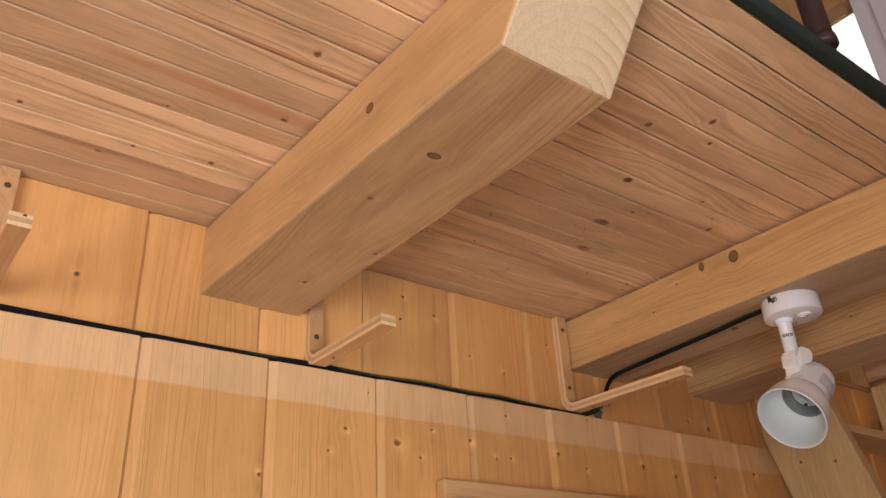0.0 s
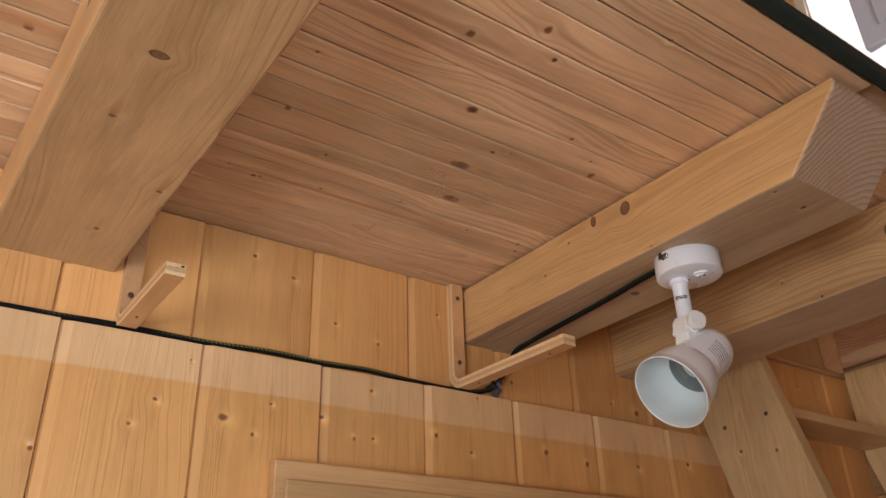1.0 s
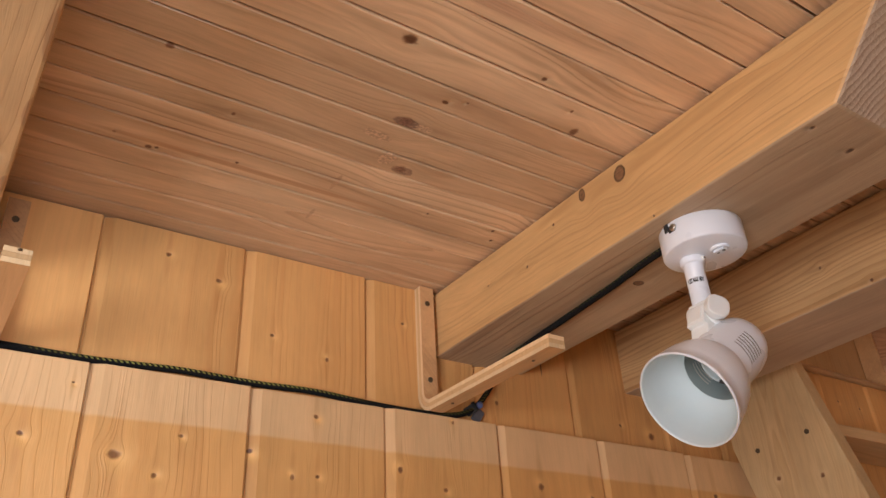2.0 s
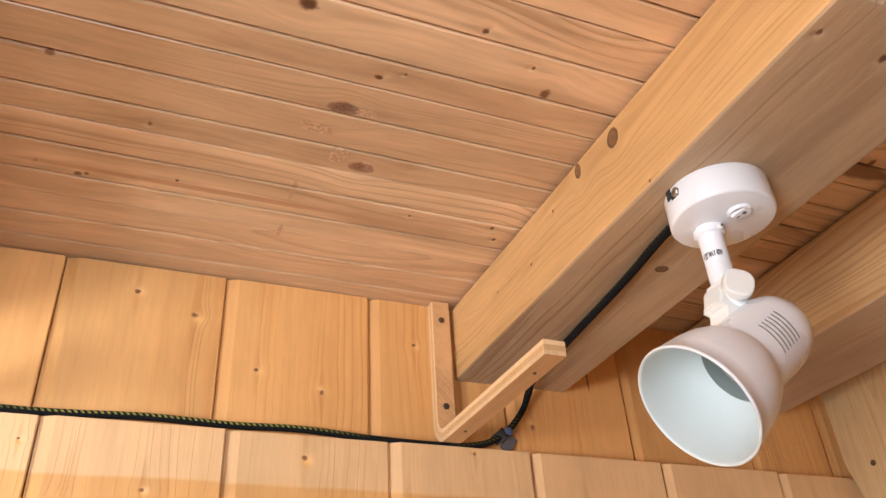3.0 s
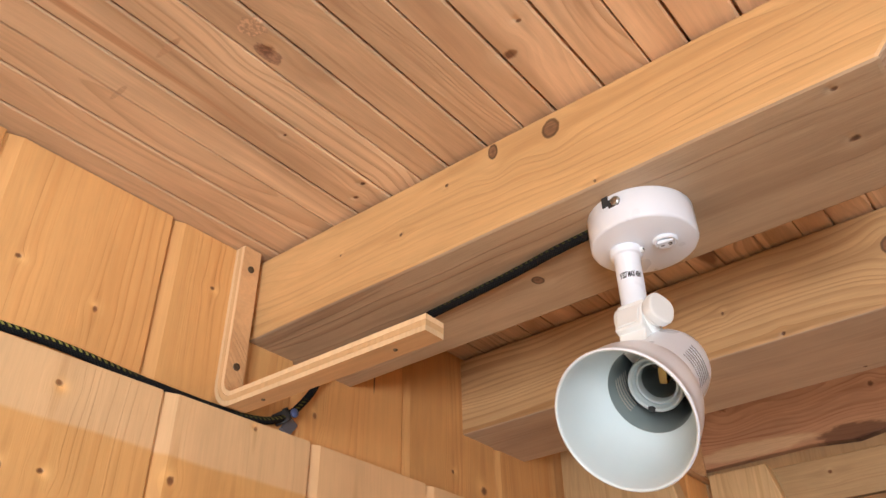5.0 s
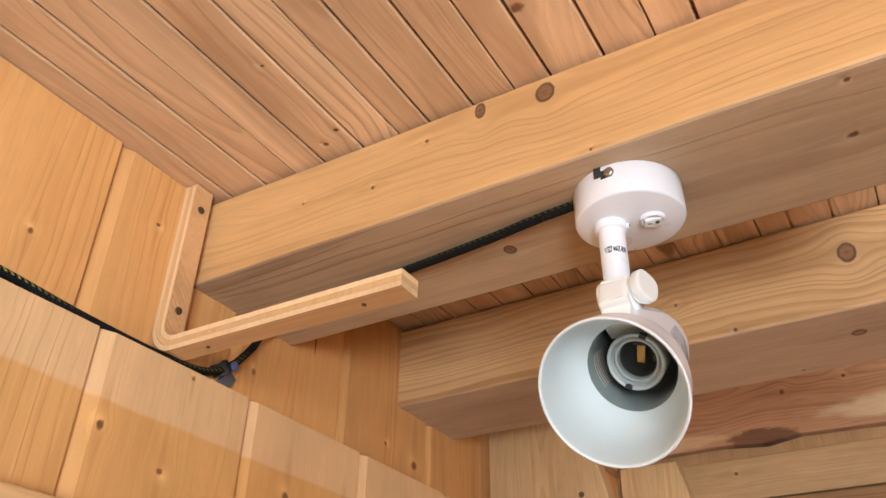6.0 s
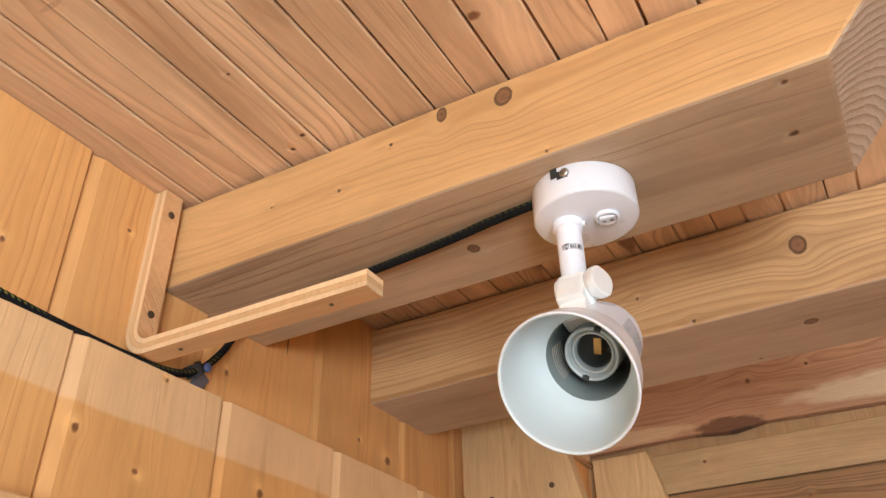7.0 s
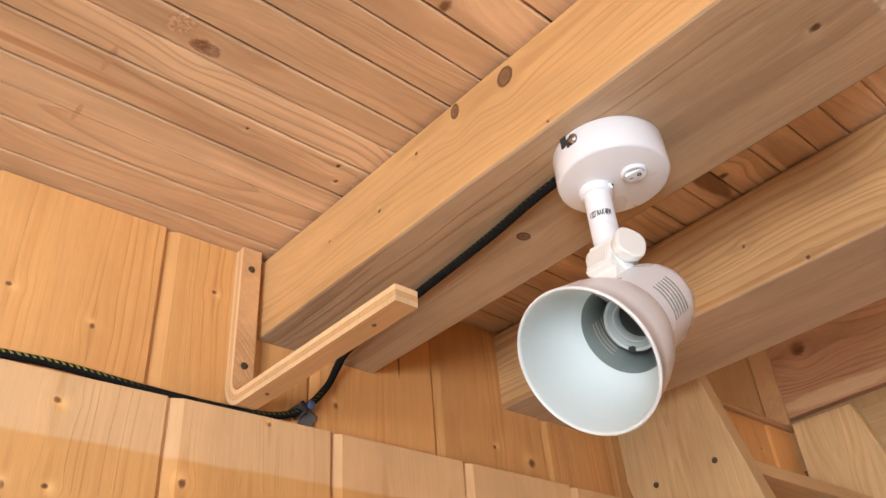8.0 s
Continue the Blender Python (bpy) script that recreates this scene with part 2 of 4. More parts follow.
CEIL_KNOTS = [(0.194, 0.803, 0.0081), (0.228, 0.690, 0.0031), (0.304, 0.763, 0.0053), (0.315, 0.541, 0.0066), (0.335, 0.646, 0.0085),
              (0.561, 0.538, 0.0030), (0.562, 0.758, 0.0033), (0.601, 0.764, 0.0034), (0.666, 0.441, 0.0075), (0.673, 0.751, 0.0036),
              (0.722, 0.399, 0.0080), (0.734, 0.530, 0.0090), (0.754, 0.426, 0.0050), (0.784, 0.619, 0.0095), (0.800, 0.580, 0.0042),
              (0.815, 0.685, 0.0088), (0.828, 0.347, 0.0042), (0.858, 0.513, 0.0040), (0.882, 0.741, 0.0030), (0.928, 0.556, 0.0085), (0.966, 0.737, 0.0042), (0.574, 0.630, 0.0052), (0.645, 0.684, 0.0038), (0.594, 0.766, 0.0050), (0.638, 0.757, 0.0032), (0.818, 0.571, 0.0026),
              (0.907, 0.534, 0.0032), (0.222, 0.776, 0.0040), (0.108, 0.761, 0.0055), (0.976, 0.755, 0.0040), (1.274, 0.552, 0.0110)]
UPPER_KNOTS = [(1.959, 0.214, 0.0056), (2.032, 0.656, 0.0046), (2.014, 0.712, 0.0058), (1.962, 0.776, 0.0040), (1.945, 0.842, 0.0040),
               (2.010, 0.942, 0.0040), (1.929, 1.077, 0.0044), (1.927, 1.290, 0.0042), (1.918, 1.348, 0.0092), (2.045, 1.86, 0.005), (2.04, 1.925, 0.005)]
LOWER_KNOTS = [(1.755, 0.438, 0.0042), (1.791, 0.527, 0.0044), (1.821, 0.551, 0.0050), (1.872, 0.585, 0.0024), (1.811, 0.629, 0.0092),
               (1.796, 0.666, 0.0045), (1.835, 0.686, 0.0038), (1.829, 0.755, 0.0052), (1.807, 0.800, 0.0042), (1.872, 0.824, 0.0048),
               (1.810, 0.827, 0.0042), (1.826, 0.924, 0.0056), (1.809, 0.982, 0.0050), (1.888, 0.997, 0.0030), (1.825, 1.121, 0.0066),
               (1.816, 1.203, 0.0068), (1.823, 1.316, 0.0070), (1.839, 1.440, 0.0074)]

PINE, AMBER = (0.73, 0.400, 0.158), (0.55, 0.235, 0.072)
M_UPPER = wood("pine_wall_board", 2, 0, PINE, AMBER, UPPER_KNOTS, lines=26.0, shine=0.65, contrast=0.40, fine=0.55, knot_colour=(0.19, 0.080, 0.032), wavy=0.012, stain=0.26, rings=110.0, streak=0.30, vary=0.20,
               patches=[(2.000, 1.157, 0.022, 0.0012, (0.10, 0.042, 0.020), 0.6)])
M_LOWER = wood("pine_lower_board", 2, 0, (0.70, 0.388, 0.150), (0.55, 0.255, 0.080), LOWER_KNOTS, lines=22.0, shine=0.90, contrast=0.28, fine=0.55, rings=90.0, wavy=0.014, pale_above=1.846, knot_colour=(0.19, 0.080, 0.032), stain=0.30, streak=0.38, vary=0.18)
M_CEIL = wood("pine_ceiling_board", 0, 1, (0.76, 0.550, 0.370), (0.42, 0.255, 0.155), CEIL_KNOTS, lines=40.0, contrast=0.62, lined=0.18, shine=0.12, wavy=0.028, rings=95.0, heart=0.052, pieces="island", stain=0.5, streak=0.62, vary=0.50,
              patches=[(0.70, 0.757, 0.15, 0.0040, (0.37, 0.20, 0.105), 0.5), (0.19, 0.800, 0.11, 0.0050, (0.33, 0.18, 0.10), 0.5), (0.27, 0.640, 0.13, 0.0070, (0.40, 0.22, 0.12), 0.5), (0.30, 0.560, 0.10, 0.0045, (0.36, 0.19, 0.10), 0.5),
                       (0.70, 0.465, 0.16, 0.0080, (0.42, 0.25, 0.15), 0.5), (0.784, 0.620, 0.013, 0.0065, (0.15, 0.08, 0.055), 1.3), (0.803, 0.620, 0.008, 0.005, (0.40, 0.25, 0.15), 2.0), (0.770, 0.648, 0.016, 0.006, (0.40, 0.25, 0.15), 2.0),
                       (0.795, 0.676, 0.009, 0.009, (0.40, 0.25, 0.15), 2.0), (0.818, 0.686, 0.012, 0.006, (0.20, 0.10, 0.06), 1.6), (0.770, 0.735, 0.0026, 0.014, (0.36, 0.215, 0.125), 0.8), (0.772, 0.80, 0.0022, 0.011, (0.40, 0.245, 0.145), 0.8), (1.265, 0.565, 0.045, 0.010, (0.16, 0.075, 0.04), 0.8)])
BEAM1_LOW = [(0.599, 0.409, 0.0056), (0.505, 0.418, 0.0105), (0.804, 0.446, 0.0046), (0.698, 0.478, 0.0046)]
WANE = [(0.555, 0.492, 0.026, 0.004, (0.24, 0.125, 0.06), 1.0), (0.64, 0.492, 0.020, 0.0035, (0.26, 0.14, 0.07), 1.0), (0.735, 0.489, 0.012, 0.003, (0.26, 0.14, 0.07), 1.0)]
M_BEAM1 = wood("pine_beam_knotty", 1, 0, (0.64, 0.405, 0.205), (0.49, 0.27, 0.12), BEAM1_LOW, knot_colour=(0.10, 0.048, 0.026), rimmed=True, lines=20.0, contrast=0.30, wavy=0.020, rings=75.0, stain=0.40, streak=0.40, shine=0.1, second=[(0.533, 2.017, 0.0075)])
# underside copies of the beam woods: cool, dim light from below put into their colour
M_BEAM1_SHADED = wood("pine_beam_shaded_knotty_underside", 1, 0, (0.60, 0.405, 0.230), (0.41, 0.245, 0.125), BEAM1_LOW, knot_colour=(0.10, 0.048, 0.026), rimmed=True, lines=16.0, contrast=0.55, lined=0.05, wavy=0.018, rings=120.0, stain=0.5, streak=0.35, shine=0.1, rough=0.6, patches=WANE)
BEAM2_LOW = [(0.381, 1.005, 0.0030), (0.384, 1.059, 0.0050), (0.636, 1.072, 0.0086)]
BEAM3_LOW = [(0.418, 1.364, 0.0085), (0.478, 1.427, 0.0034)]
M_BEAM2 = wood("pine_beam_planed", 1, 0, (0.64, 0.40, 0.19), (0.44, 0.23, 0.09), BEAM2_LOW, knot_colour=(0.10, 0.048, 0.026), rimmed=True, lines=22.0, contrast=0.38, wavy=0.016, rings=120.0, stain=0.36, streak=0.36, shine=0.20,
               second=[(0.536, 1.977, 0.0022), (0.565, 2.042, 0.0122), (0.618, 2.0480, 0.0104), (0.665, 2.038, 0.0026), (0.714, 2.011, 0.0030), (0.784, 2.020, 0.0022)])
M_BEAM2_SHADED = wood("pine_beam_shaded_underside", 1, 0, (0.50, 0.372, 0.258), (0.31, 0.195, 0.125), BEAM2_LOW, knot_colour=(0.10, 0.048, 0.026), rimmed=True, lines=22.0, contrast=0.62, wavy=0.020, rings=85.0, stain=0.5, streak=0.5, lined=0.0, rough=0.6)
M_BEAM3 = wood("pine_beam_coarse", 1, 0, (0.62, 0.415, 0.222), (0.34, 0.180, 0.075), BEAM3_LOW, knot_colour=(0.12, 0.058, 0.030), rimmed=True, lines=30.0, contrast=0.82, wavy=0.012, rings=165.0, stain=0.35, streak=0.25, lined=0.55, shine=0.1,
               second=[(0.408, 2.032, 0.0140), (0.518, 1.980, 0.0036), (0.569, 2.020, 0.0032)])
M_BEAM3_SHADED = wood("pine_beam_shaded_pink_underside", 1, 0, (0.50, 0.375, 0.275), (0.33, 0.212, 0.142), BEAM3_LOW, knot_colour=(0.10, 0.048, 0.026), rimmed=True, lines=22.0, contrast=0.6, wavy=0.020, rings=105.0, stain=0.5, streak=0.5, rough=0.6)
M_END = end_grain("sawn_beam_end", 0, 2, (1.14, 1.90), (0.62, 0.47, 0.34), (0.38, 0.24, 0.15))
M_END1 = end_grain("sawn_beam_end_pale", 0, 2, (0.455, 1.93), (0.72, 0.53, 0.34), (0.50, 0.33, 0.19), 110.0, 0.43)
M_LADDER = wood("spruce_ladder_board", 2, 1, (0.62, 0.450, 0.255), (0.45, 0.28, 0.125), [(1.843, 0.753, 0.0050), (1.854, 0.819, 0.0060)], lines=25.0, contrast=0.45, wavy=0.03, rings=70.0, heart=0.05)
M_TREAD = wood("spruce_tread", 0, 1, (0.56, 0.38, 0.21), (0.42, 0.24, 0.11), contrast=0.45)
M_FAR = wood("pink_heartwood_plank", 1, 2, (0.48, 0.29, 0.185), (0.27, 0.125, 0.07), [(0.838, 2.232, 0.024), (0.575, 2.200, 0.009), (0.47, 2.21, 0.006)], contrast=1.0, lined=0.35, wavy=0.036, rings=110.0, heart=0.09, stain=0.4,
             patches=[(0.30, 2.150, 0.22, 0.024, (0.47, 0.34, 0.22), 0.7), (0.80, 2.135, 0.11, 0.014, (0.45, 0.30, 0.175), 0.7), (0.625, 2.122, 0.062, 0.019, (0.062, 0.022, 0.011), 1.0), (0.60, 2.110, 0.030, 0.008, (0.06, 0.024, 0.014), 0.8)])
M_RAIL = wood("pine_wall_rail", 1, 2, (0.54, 0.385, 0.22), (0.39, 0.24, 0.115), [(0.68, 2.068, 0.006)], contrast=0.4)
M_LOWPLANK = wood("brown_heartwood_plank", 1, 2, (0.38, 0.225, 0.110), (0.21, 0.105, 0.045), [(0.52, 1.985, 0.006)], contrast=0.9, lined=0.4, rings=90.0, wavy=0.02, stain=0.4, streak=0.5)
M_PLAINWALL = wood("pine_room_board", 2, 0, (0.55, 0.36, 0.19), (0.42, 0.23, 0.10), contrast=0.4)
M_SIDEWALL = wood("pine_side_board", 2, 1, (0.55, 0.36, 0.19), (0.42, 0.23, 0.10), contrast=0.4)
M_FLOOR = wood("grey_floor_board", 0, 1, (0.27, 0.28, 0.30), (0.20, 0.21, 0.225), contrast=0.4)
M_CASING = wood("pine_casing_board", 0, 2, (0.58, 0.37, 0.19), (0.45, 0.25, 0.105), contrast=0.4, wavy=0.006)
M_TRIM = wood("pine_trim", 0, 2, (0.56, 0.35, 0.19), (0.44, 0.24, 0.105), contrast=0.35)
M_PLY_A = wood("birch_ply_pale", 2, 0, (0.80, 0.60, 0.38), (0.68, 0.47, 0.27), lines=120.0, contrast=0.4, wavy=0.004, stain=0.2, streak=0.15)
M_PLY_B = wood("birch_ply_warm", 2, 0, (0.60, 0.40, 0.22), (0.48, 0.29, 0.14), lines=120.0, contrast=0.4, wavy=0.004, stain=0.2, streak=0.15)
M_VENEER = wood("birch_face_veneer", 1, 0, (0.62, 0.375, 0.195), (0.47, 0.25, 0.115), lines=60.0, contrast=0.5, wavy=0.008, stain=0.25, streak=0.3, rings=120.0)
M_WHITE = plain("white_enamel", (0.85, 0.885, 0.945), 0.28, grain=0.02, smudge=0.06)
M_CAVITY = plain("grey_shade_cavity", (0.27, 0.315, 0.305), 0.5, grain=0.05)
M_INNER = plain("white_reflector", (0.70, 0.78, 0.79), 0.34, 0.0, grain=0.02, smudge=0.04)
M_IVORY = plain("ivory_plastic", (0.86, 0.88, 0.86), 0.33, grain=0.02)
M_WELL = plain("dark_socket_well", (0.10, 0.115, 0.11), 0.5)
M_SOCKET = plain("grey_white_porcelain", (0.54, 0.60, 0.60), 0.35, grain=0.03)
M_BRASS = plain("brass", (0.42, 0.28, 0.10), 0.4, 1.0)
M_STEEL = plain("zinc_plated_steel", (0.52, 0.50, 0.47), 0.38, 1.0)
M_BLACK = plain("black_print", (0.015, 0.015, 0.015), 0.6)
M_VENT = plain("grey_slot", (0.13, 0.12, 0.115), 0.7)
M_SLIT = plain("daylit_slot", (0.52, 0.47, 0.40), 0.5)
M_DARK = plain("dark_slot", (0.03, 0.03, 0.03), 0.7)
M_SCREW = plain("dark_screw", (0.15, 0.11, 0.07), 0.45, 0.7)
M_MAT = plain("dark_green_rubber", (0.012, 0.030, 0.028), 0.8, grain=0.25, scale=90.0, bump=0.001)
M_POLE = plain("dark_brown_pole", (0.045, 0.022, 0.025), 0.5, grain=0.15)
M_BLUE = plain("blue_plastic", (0.10, 0.15, 0.34), 0.4)
M_CLIP = plain("blue_grey_metal", (0.20, 0.22, 0.27), 0.4, 0.6)
M_GREYSASH = plain("grey_painted_sash", (0.66, 0.68, 0.76), 0.5, grain=0.05)


def cable_material():
    """Black braided sleeve with a yellow-green tracer thread."""
    k = Nodes("black_braided_sleeve")
    uv = k.node("ShaderNodeUVMap", uv_map="along").outputs[0]
    sep = k.node("ShaderNodeSeparateXYZ")
    k.put(sep.inputs[0], uv)
    u, v = sep.outputs[0], sep.outputs[1]
    diag = k.m("FRACT", k.m("ADD", k.m("MULTIPLY", u, 190.0), k.m("MULTIPLY", v, 3.0)))
    row = k.m("ADD", k.span(v, 0.15, 0.12), k.m("MULTIPLY", k.span(v, 0.52, 0.55), k.span(v, 0.70, 0.67)), clamp=True)
    row = k.m("ADD", row, k.span(v, 0.96, 0.99), clamp=True)
    some = k.m("MULTIPLY", k.span(u, 2.02, 2.10), k.span(u, 2.38, 2.30))
    some = k.m("MAXIMUM", some, k.m("MULTIPLY", k.span(u, 2.72, 2.78), 0.22))
    some = k.m("MAXIMUM", some, k.m("MULTIPLY", k.span(k.noise(k.xyz(k.m("MULTIPLY", u, 9.0), 0.0, 0.0), 1.0), 0.50, 0.60), 0.35))
    fleck = k.m("MULTIPLY", k.m("MULTIPLY", k.span(diag, 0.45, 0.62), row), some)
    weave = k.m("MULTIPLY", k.m("SINE", k.m("MULTIPLY", u, 2600.0)), k.m("SINE", k.m("MULTIPLY", v, 60.0)))
    col = k.mix(k.span(weave, -0.4, 0.9), (0.006, 0.006, 0.007), (0.022, 0.022, 0.022))
    col = k.mix(k.m("MULTIPLY", fleck, 0.75), col, (0.40, 0.38, 0.09))
    k.put(k.bsdf.inputs["Base Color"], col)
    k.bsdf.inputs["Roughness"].default_value = 0.9
    k.bsdf.inputs["Specular IOR Level"].default_value = 0.12
    k.bump(weave, 0.0005, 0.8)
    return k.mat


M_CABLE = cable_material()


def glass():
    k = Nodes("window_glass")
    k.bsdf.inputs["Base Color"].default_value = (1, 1, 1, 1)
    k.bsdf.inputs["Roughness"].default_value = 0.02
    k.bsdf.inputs["Transmission Weight"].default_value = 1.0
    k.bsdf.inputs["IOR"].default_value = 1.45
    return k.mat


M_GLASS = glass()


# ---- building helpers ----
def part(name, bm, material, parent=None, label=""):
    """One mesh object from a bmesh, under its thing or part."""
    me = bpy.data.meshes.new(name)
    bmesh.ops.recalc_face_normals(bm, faces=bm.faces)
    bm.to_mesh(me)
    bm.free()
    for mat in (material if isinstance(material, (list, tuple)) else [material]):
        me.materials.append(mat)
    ob = new(name, me)
    ob.parent = parent
    if label:
        ob["label"] = label
    return ob


def box(x0, x1, y0, y1, z0, z1, bevel=0.0, seg=2):
    bm = bmesh.new()
    bmesh.ops.create_cube(bm, size=1.0)
    for v in bm.verts:
        v.co = Vector(((x0 + x1) / 2 + v.co.x * (x1 - x0), (y0 + y1) / 2 + v.co.y * (y1 - y0), (z0 + z1) / 2 + v.co.z * (z1 - z0)))
    if bevel:
        bmesh.ops.bevel(bm, geom=list(bm.edges), offset=bevel, segments=seg, affect="EDGES", profile=0.5)
    return bm


def prism(outline, axis, lo, hi, bevel=0.0, seg=2):
    """A polygon of (u, v) in the two other axes, in their order, drawn out along one axis."""
    bm = bmesh.new()

    def place(u, v, w):
        p = [u, v]
        p.insert(axis, w)
        return p

    rings = [[bm.verts.new(place(u, v, w)) for u, v in outline] for w in (lo, hi)]
    n = len(outline)
    bm.faces.new(rings[0])
    bm.faces.new(rings[1][::-1])
    for i in range(n):
        j = (i + 1) % n
        bm.faces.new((rings[0][i], rings[1][i], rings[1][j], rings[0][j]))
    bmesh.ops.recalc_face_normals(bm, faces=bm.faces)
    if bevel:
        bmesh.ops.bevel(bm, geom=list(bm.edges), offset=bevel, segments=seg, affect="EDGES", profile=0.5)
    return bm


def lathe(profile, seg=48, smooth=True):
    """A closed outline of (radius, height) turned about z."""
    bm = bmesh.new()
    rings = []
    for r, h in profile:
        if r < 1e-6:
            rings.append([bm.verts.new((0, 0, h))])
        else:
            rings.append([bm.verts.new((r * math.cos(2 * math.pi * i / seg), r * math.sin(2 * math.pi * i / seg), h)) for i in range(seg)])
    for p, q in zip(rings, rings[1:]):
        for i in range(seg):
            j = (i + 1) % seg
            if len(p) == 1 and len(q) == 1:
                continue
            if len(p) == 1:
                f = bm.faces.new((p[0], q[i], q[j]))
            elif len(q) == 1:
                f = bm.faces.new((p[i], p[j], q[0]))
            else:
                f = bm.faces.new((p[i], p[j], q[j], q[i]))
            f.smooth = smooth
    return bm


def moved(bm, m):
    bmesh.ops.transform(bm, matrix=m, verts=bm.verts)
    return bm


def joined(*parts_):
    """Several bmeshes as one."""
    out = bmesh.new()
    for b in parts_:
        me = bpy.data.meshes.new("tmp")
        b.to_mesh(me)
        b.free()
        out.from_mesh(me)
        bpy.data.meshes.remove(me)
    return out


def spline(points, steps=10):
    """Points along a smooth line through the given ones."""
    p = [Vector(q) for q in points]
    p = [2 * p[0] - p[1], *p, 2 * p[-1] - p[-2]]
    out = []
    for i in range(1, len(p) - 2):
        for s in range(steps):
            t = s / steps
            out.append(0.5 * (2 * p[i] + (p[i + 1] - p[i - 1]) * t + (2 * p[i - 1] - 5 * p[i] + 4 * p[i + 1] - p[i + 2]) * t * t
                              + (3 * p[i] - p[i - 1] - 3 * p[i + 1] + p[i + 2]) * t ** 3))
    out.append(p[-2])
    return out


def tube(points, ra, rb=None, seg=14, up=Vector((0, 0, 1))):
    """A round or flat tube along a line, with the way along it kept in a UV map."""
    rb = rb or ra
    bm = bmesh.new()
    layer = bm.loops.layers.uv.new("along")
    rings, ways, run = [], [], 0.0
    for i, q in enumerate(points):
        d = (points[min(i + 1, len(points) - 1)] - points[max(i - 1, 0)]).normalized()
        side = d.cross(up)
        side = side.normalized() if side.length > 1e-4 else Vector((0, 1, 0))
        top = side.cross(d).normalized()
        rings.append([bm.verts.new(q + side * (ra * math.cos(2 * math.pi * k / seg)) + top * (rb * math.sin(2 * math.pi * k / seg))) for k in range(seg)])
        if i:
            run += (q - points[i - 1]).length
        ways.append(run)
    for i in range(len(rings) - 1):
        for k in range(seg):
            j = (k + 1) % seg
            f = bm.faces.new((rings[i][k], rings[i][j], rings[i + 1][j], rings[i + 1][k]))
            f.smooth = True
            for loop, (u, v) in zip(f.loops, ((ways[i], k), (ways[i], k + 1), (ways[i + 1], k + 1), (ways[i + 1], k))):
                loop[layer].uv = (u, v / seg)
    bm.faces.new(rings[0])
    bm.faces.new(rings[-1][::-1])
    return bm


def empty(name, at=(0, 0, 0)):
    ob = new(name)
    ob.location = at
    ob.empty_display_size = 0.05
    return ob


def under(ob, thing):
    """Hang a part that is built in world places under a thing that stands elsewhere."""
    ob.parent = thing
    ob.matrix_parent_inverse = Matrix.Translation(thing.location).inverted()
    return ob


# ---- the room ----
CEIL, BEAM_LOW, WALL_Y, LOW_Y, LEDGE, FAR_X = 2.062, 1.974, 0.900, 0.884, 1.8935, 2.075
LEFT_X, BACK_Y, ROOF = -1.50, -2.90, 3.45

floor = tagged(part("floor", box(LEFT_X - 0.1, FAR_X + 0.1, BACK_Y - 0.1, 1.05, -0.08, 0.0), M_FLOOR), "grey painted board floor of the cabin", "floor", kind="structure")
wall_north = tagged(part("wall_north", box(LEFT_X - 0.1, FAR_X + 0.1, 0.932, 1.03, 0.0, ROOF), M_PLAINWALL),
                    "cabin wall clad in upright varnished pine boards", "wall", kind="structure")
wall_west = tagged(part("wall_west", joined(box(LEFT_X - 0.09, LEFT_X, BACK_Y, 0.932, 0.0, 0.58), box(LEFT_X - 0.09, LEFT_X, BACK_Y, 0.932, 1.58, ROOF),
                                            box(LEFT_X - 0.09, LEFT_X, BACK_Y, -1.45, 0.58, 1.58), box(LEFT_X - 0.09, LEFT_X, -0.45, 0.932, 0.58, 1.58)), M_SIDEWALL),
                   "plain pine side wall with a window opening", "wall", kind="structure")
wall_south = tagged(part("wall_south", joined(box(0.66, FAR_X, BACK_Y - 0.09, BACK_Y, 0.0, ROOF), box(LEFT_X, -0.46, BACK_Y - 0.09, BACK_Y, 0.0, ROOF), box(-0.46, 0.66, BACK_Y - 0.09, BACK_Y, 2.10, ROOF), box(-0.46, 0.66, BACK_Y - 0.09, BACK_Y, 0.0, 0.20)), M_PLAINWALL),
                    "plain pine wall with a wide open doorway", "wall", kind="structure")
# added out of view to hold doorway light off the beams at right
wall_partition = tagged(part("wall_partition", box(0.58, FAR_X, -0.46, -0.38, 0.0, 2.06), M_PLAINWALL), "unseen pine panel added to keep doorway light off the right side", "wall", kind="structure")
# the far gable wall, with its window high up
WIN_Y0, WIN_Y1, WIN_Z0, WIN_Z1 = 0.20, 0.785, 2.55, 3.22
wall_east = tagged(part("wall_east", joined(box(FAR_X, FAR_X + 0.09, BACK_Y, 0.932, 0.0, WIN_Z0), box(FAR_X, FAR_X + 0.09, BACK_Y, 0.932, WIN_Z1, ROOF),
                                            box(FAR_X, FAR_X + 0.09, BACK_Y, WIN_Y0, WIN_Z0, WIN_Z1), box(FAR_X, FAR_X + 0.09, WIN_Y1, 0.932, WIN_Z0, WIN_Z1)), M_SIDEWALL),
                   "pine gable wall behind the ladder", "wall", kind="structure")
roof = tagged(part("roof_lining", box(LEFT_X - 0.1, FAR_X + 0.1, BACK_Y - 0.1, 1.05, ROOF, ROOF + 0.06), M_PLAINWALL), "plain pine boards lining the roof", "roof", kind="structure")
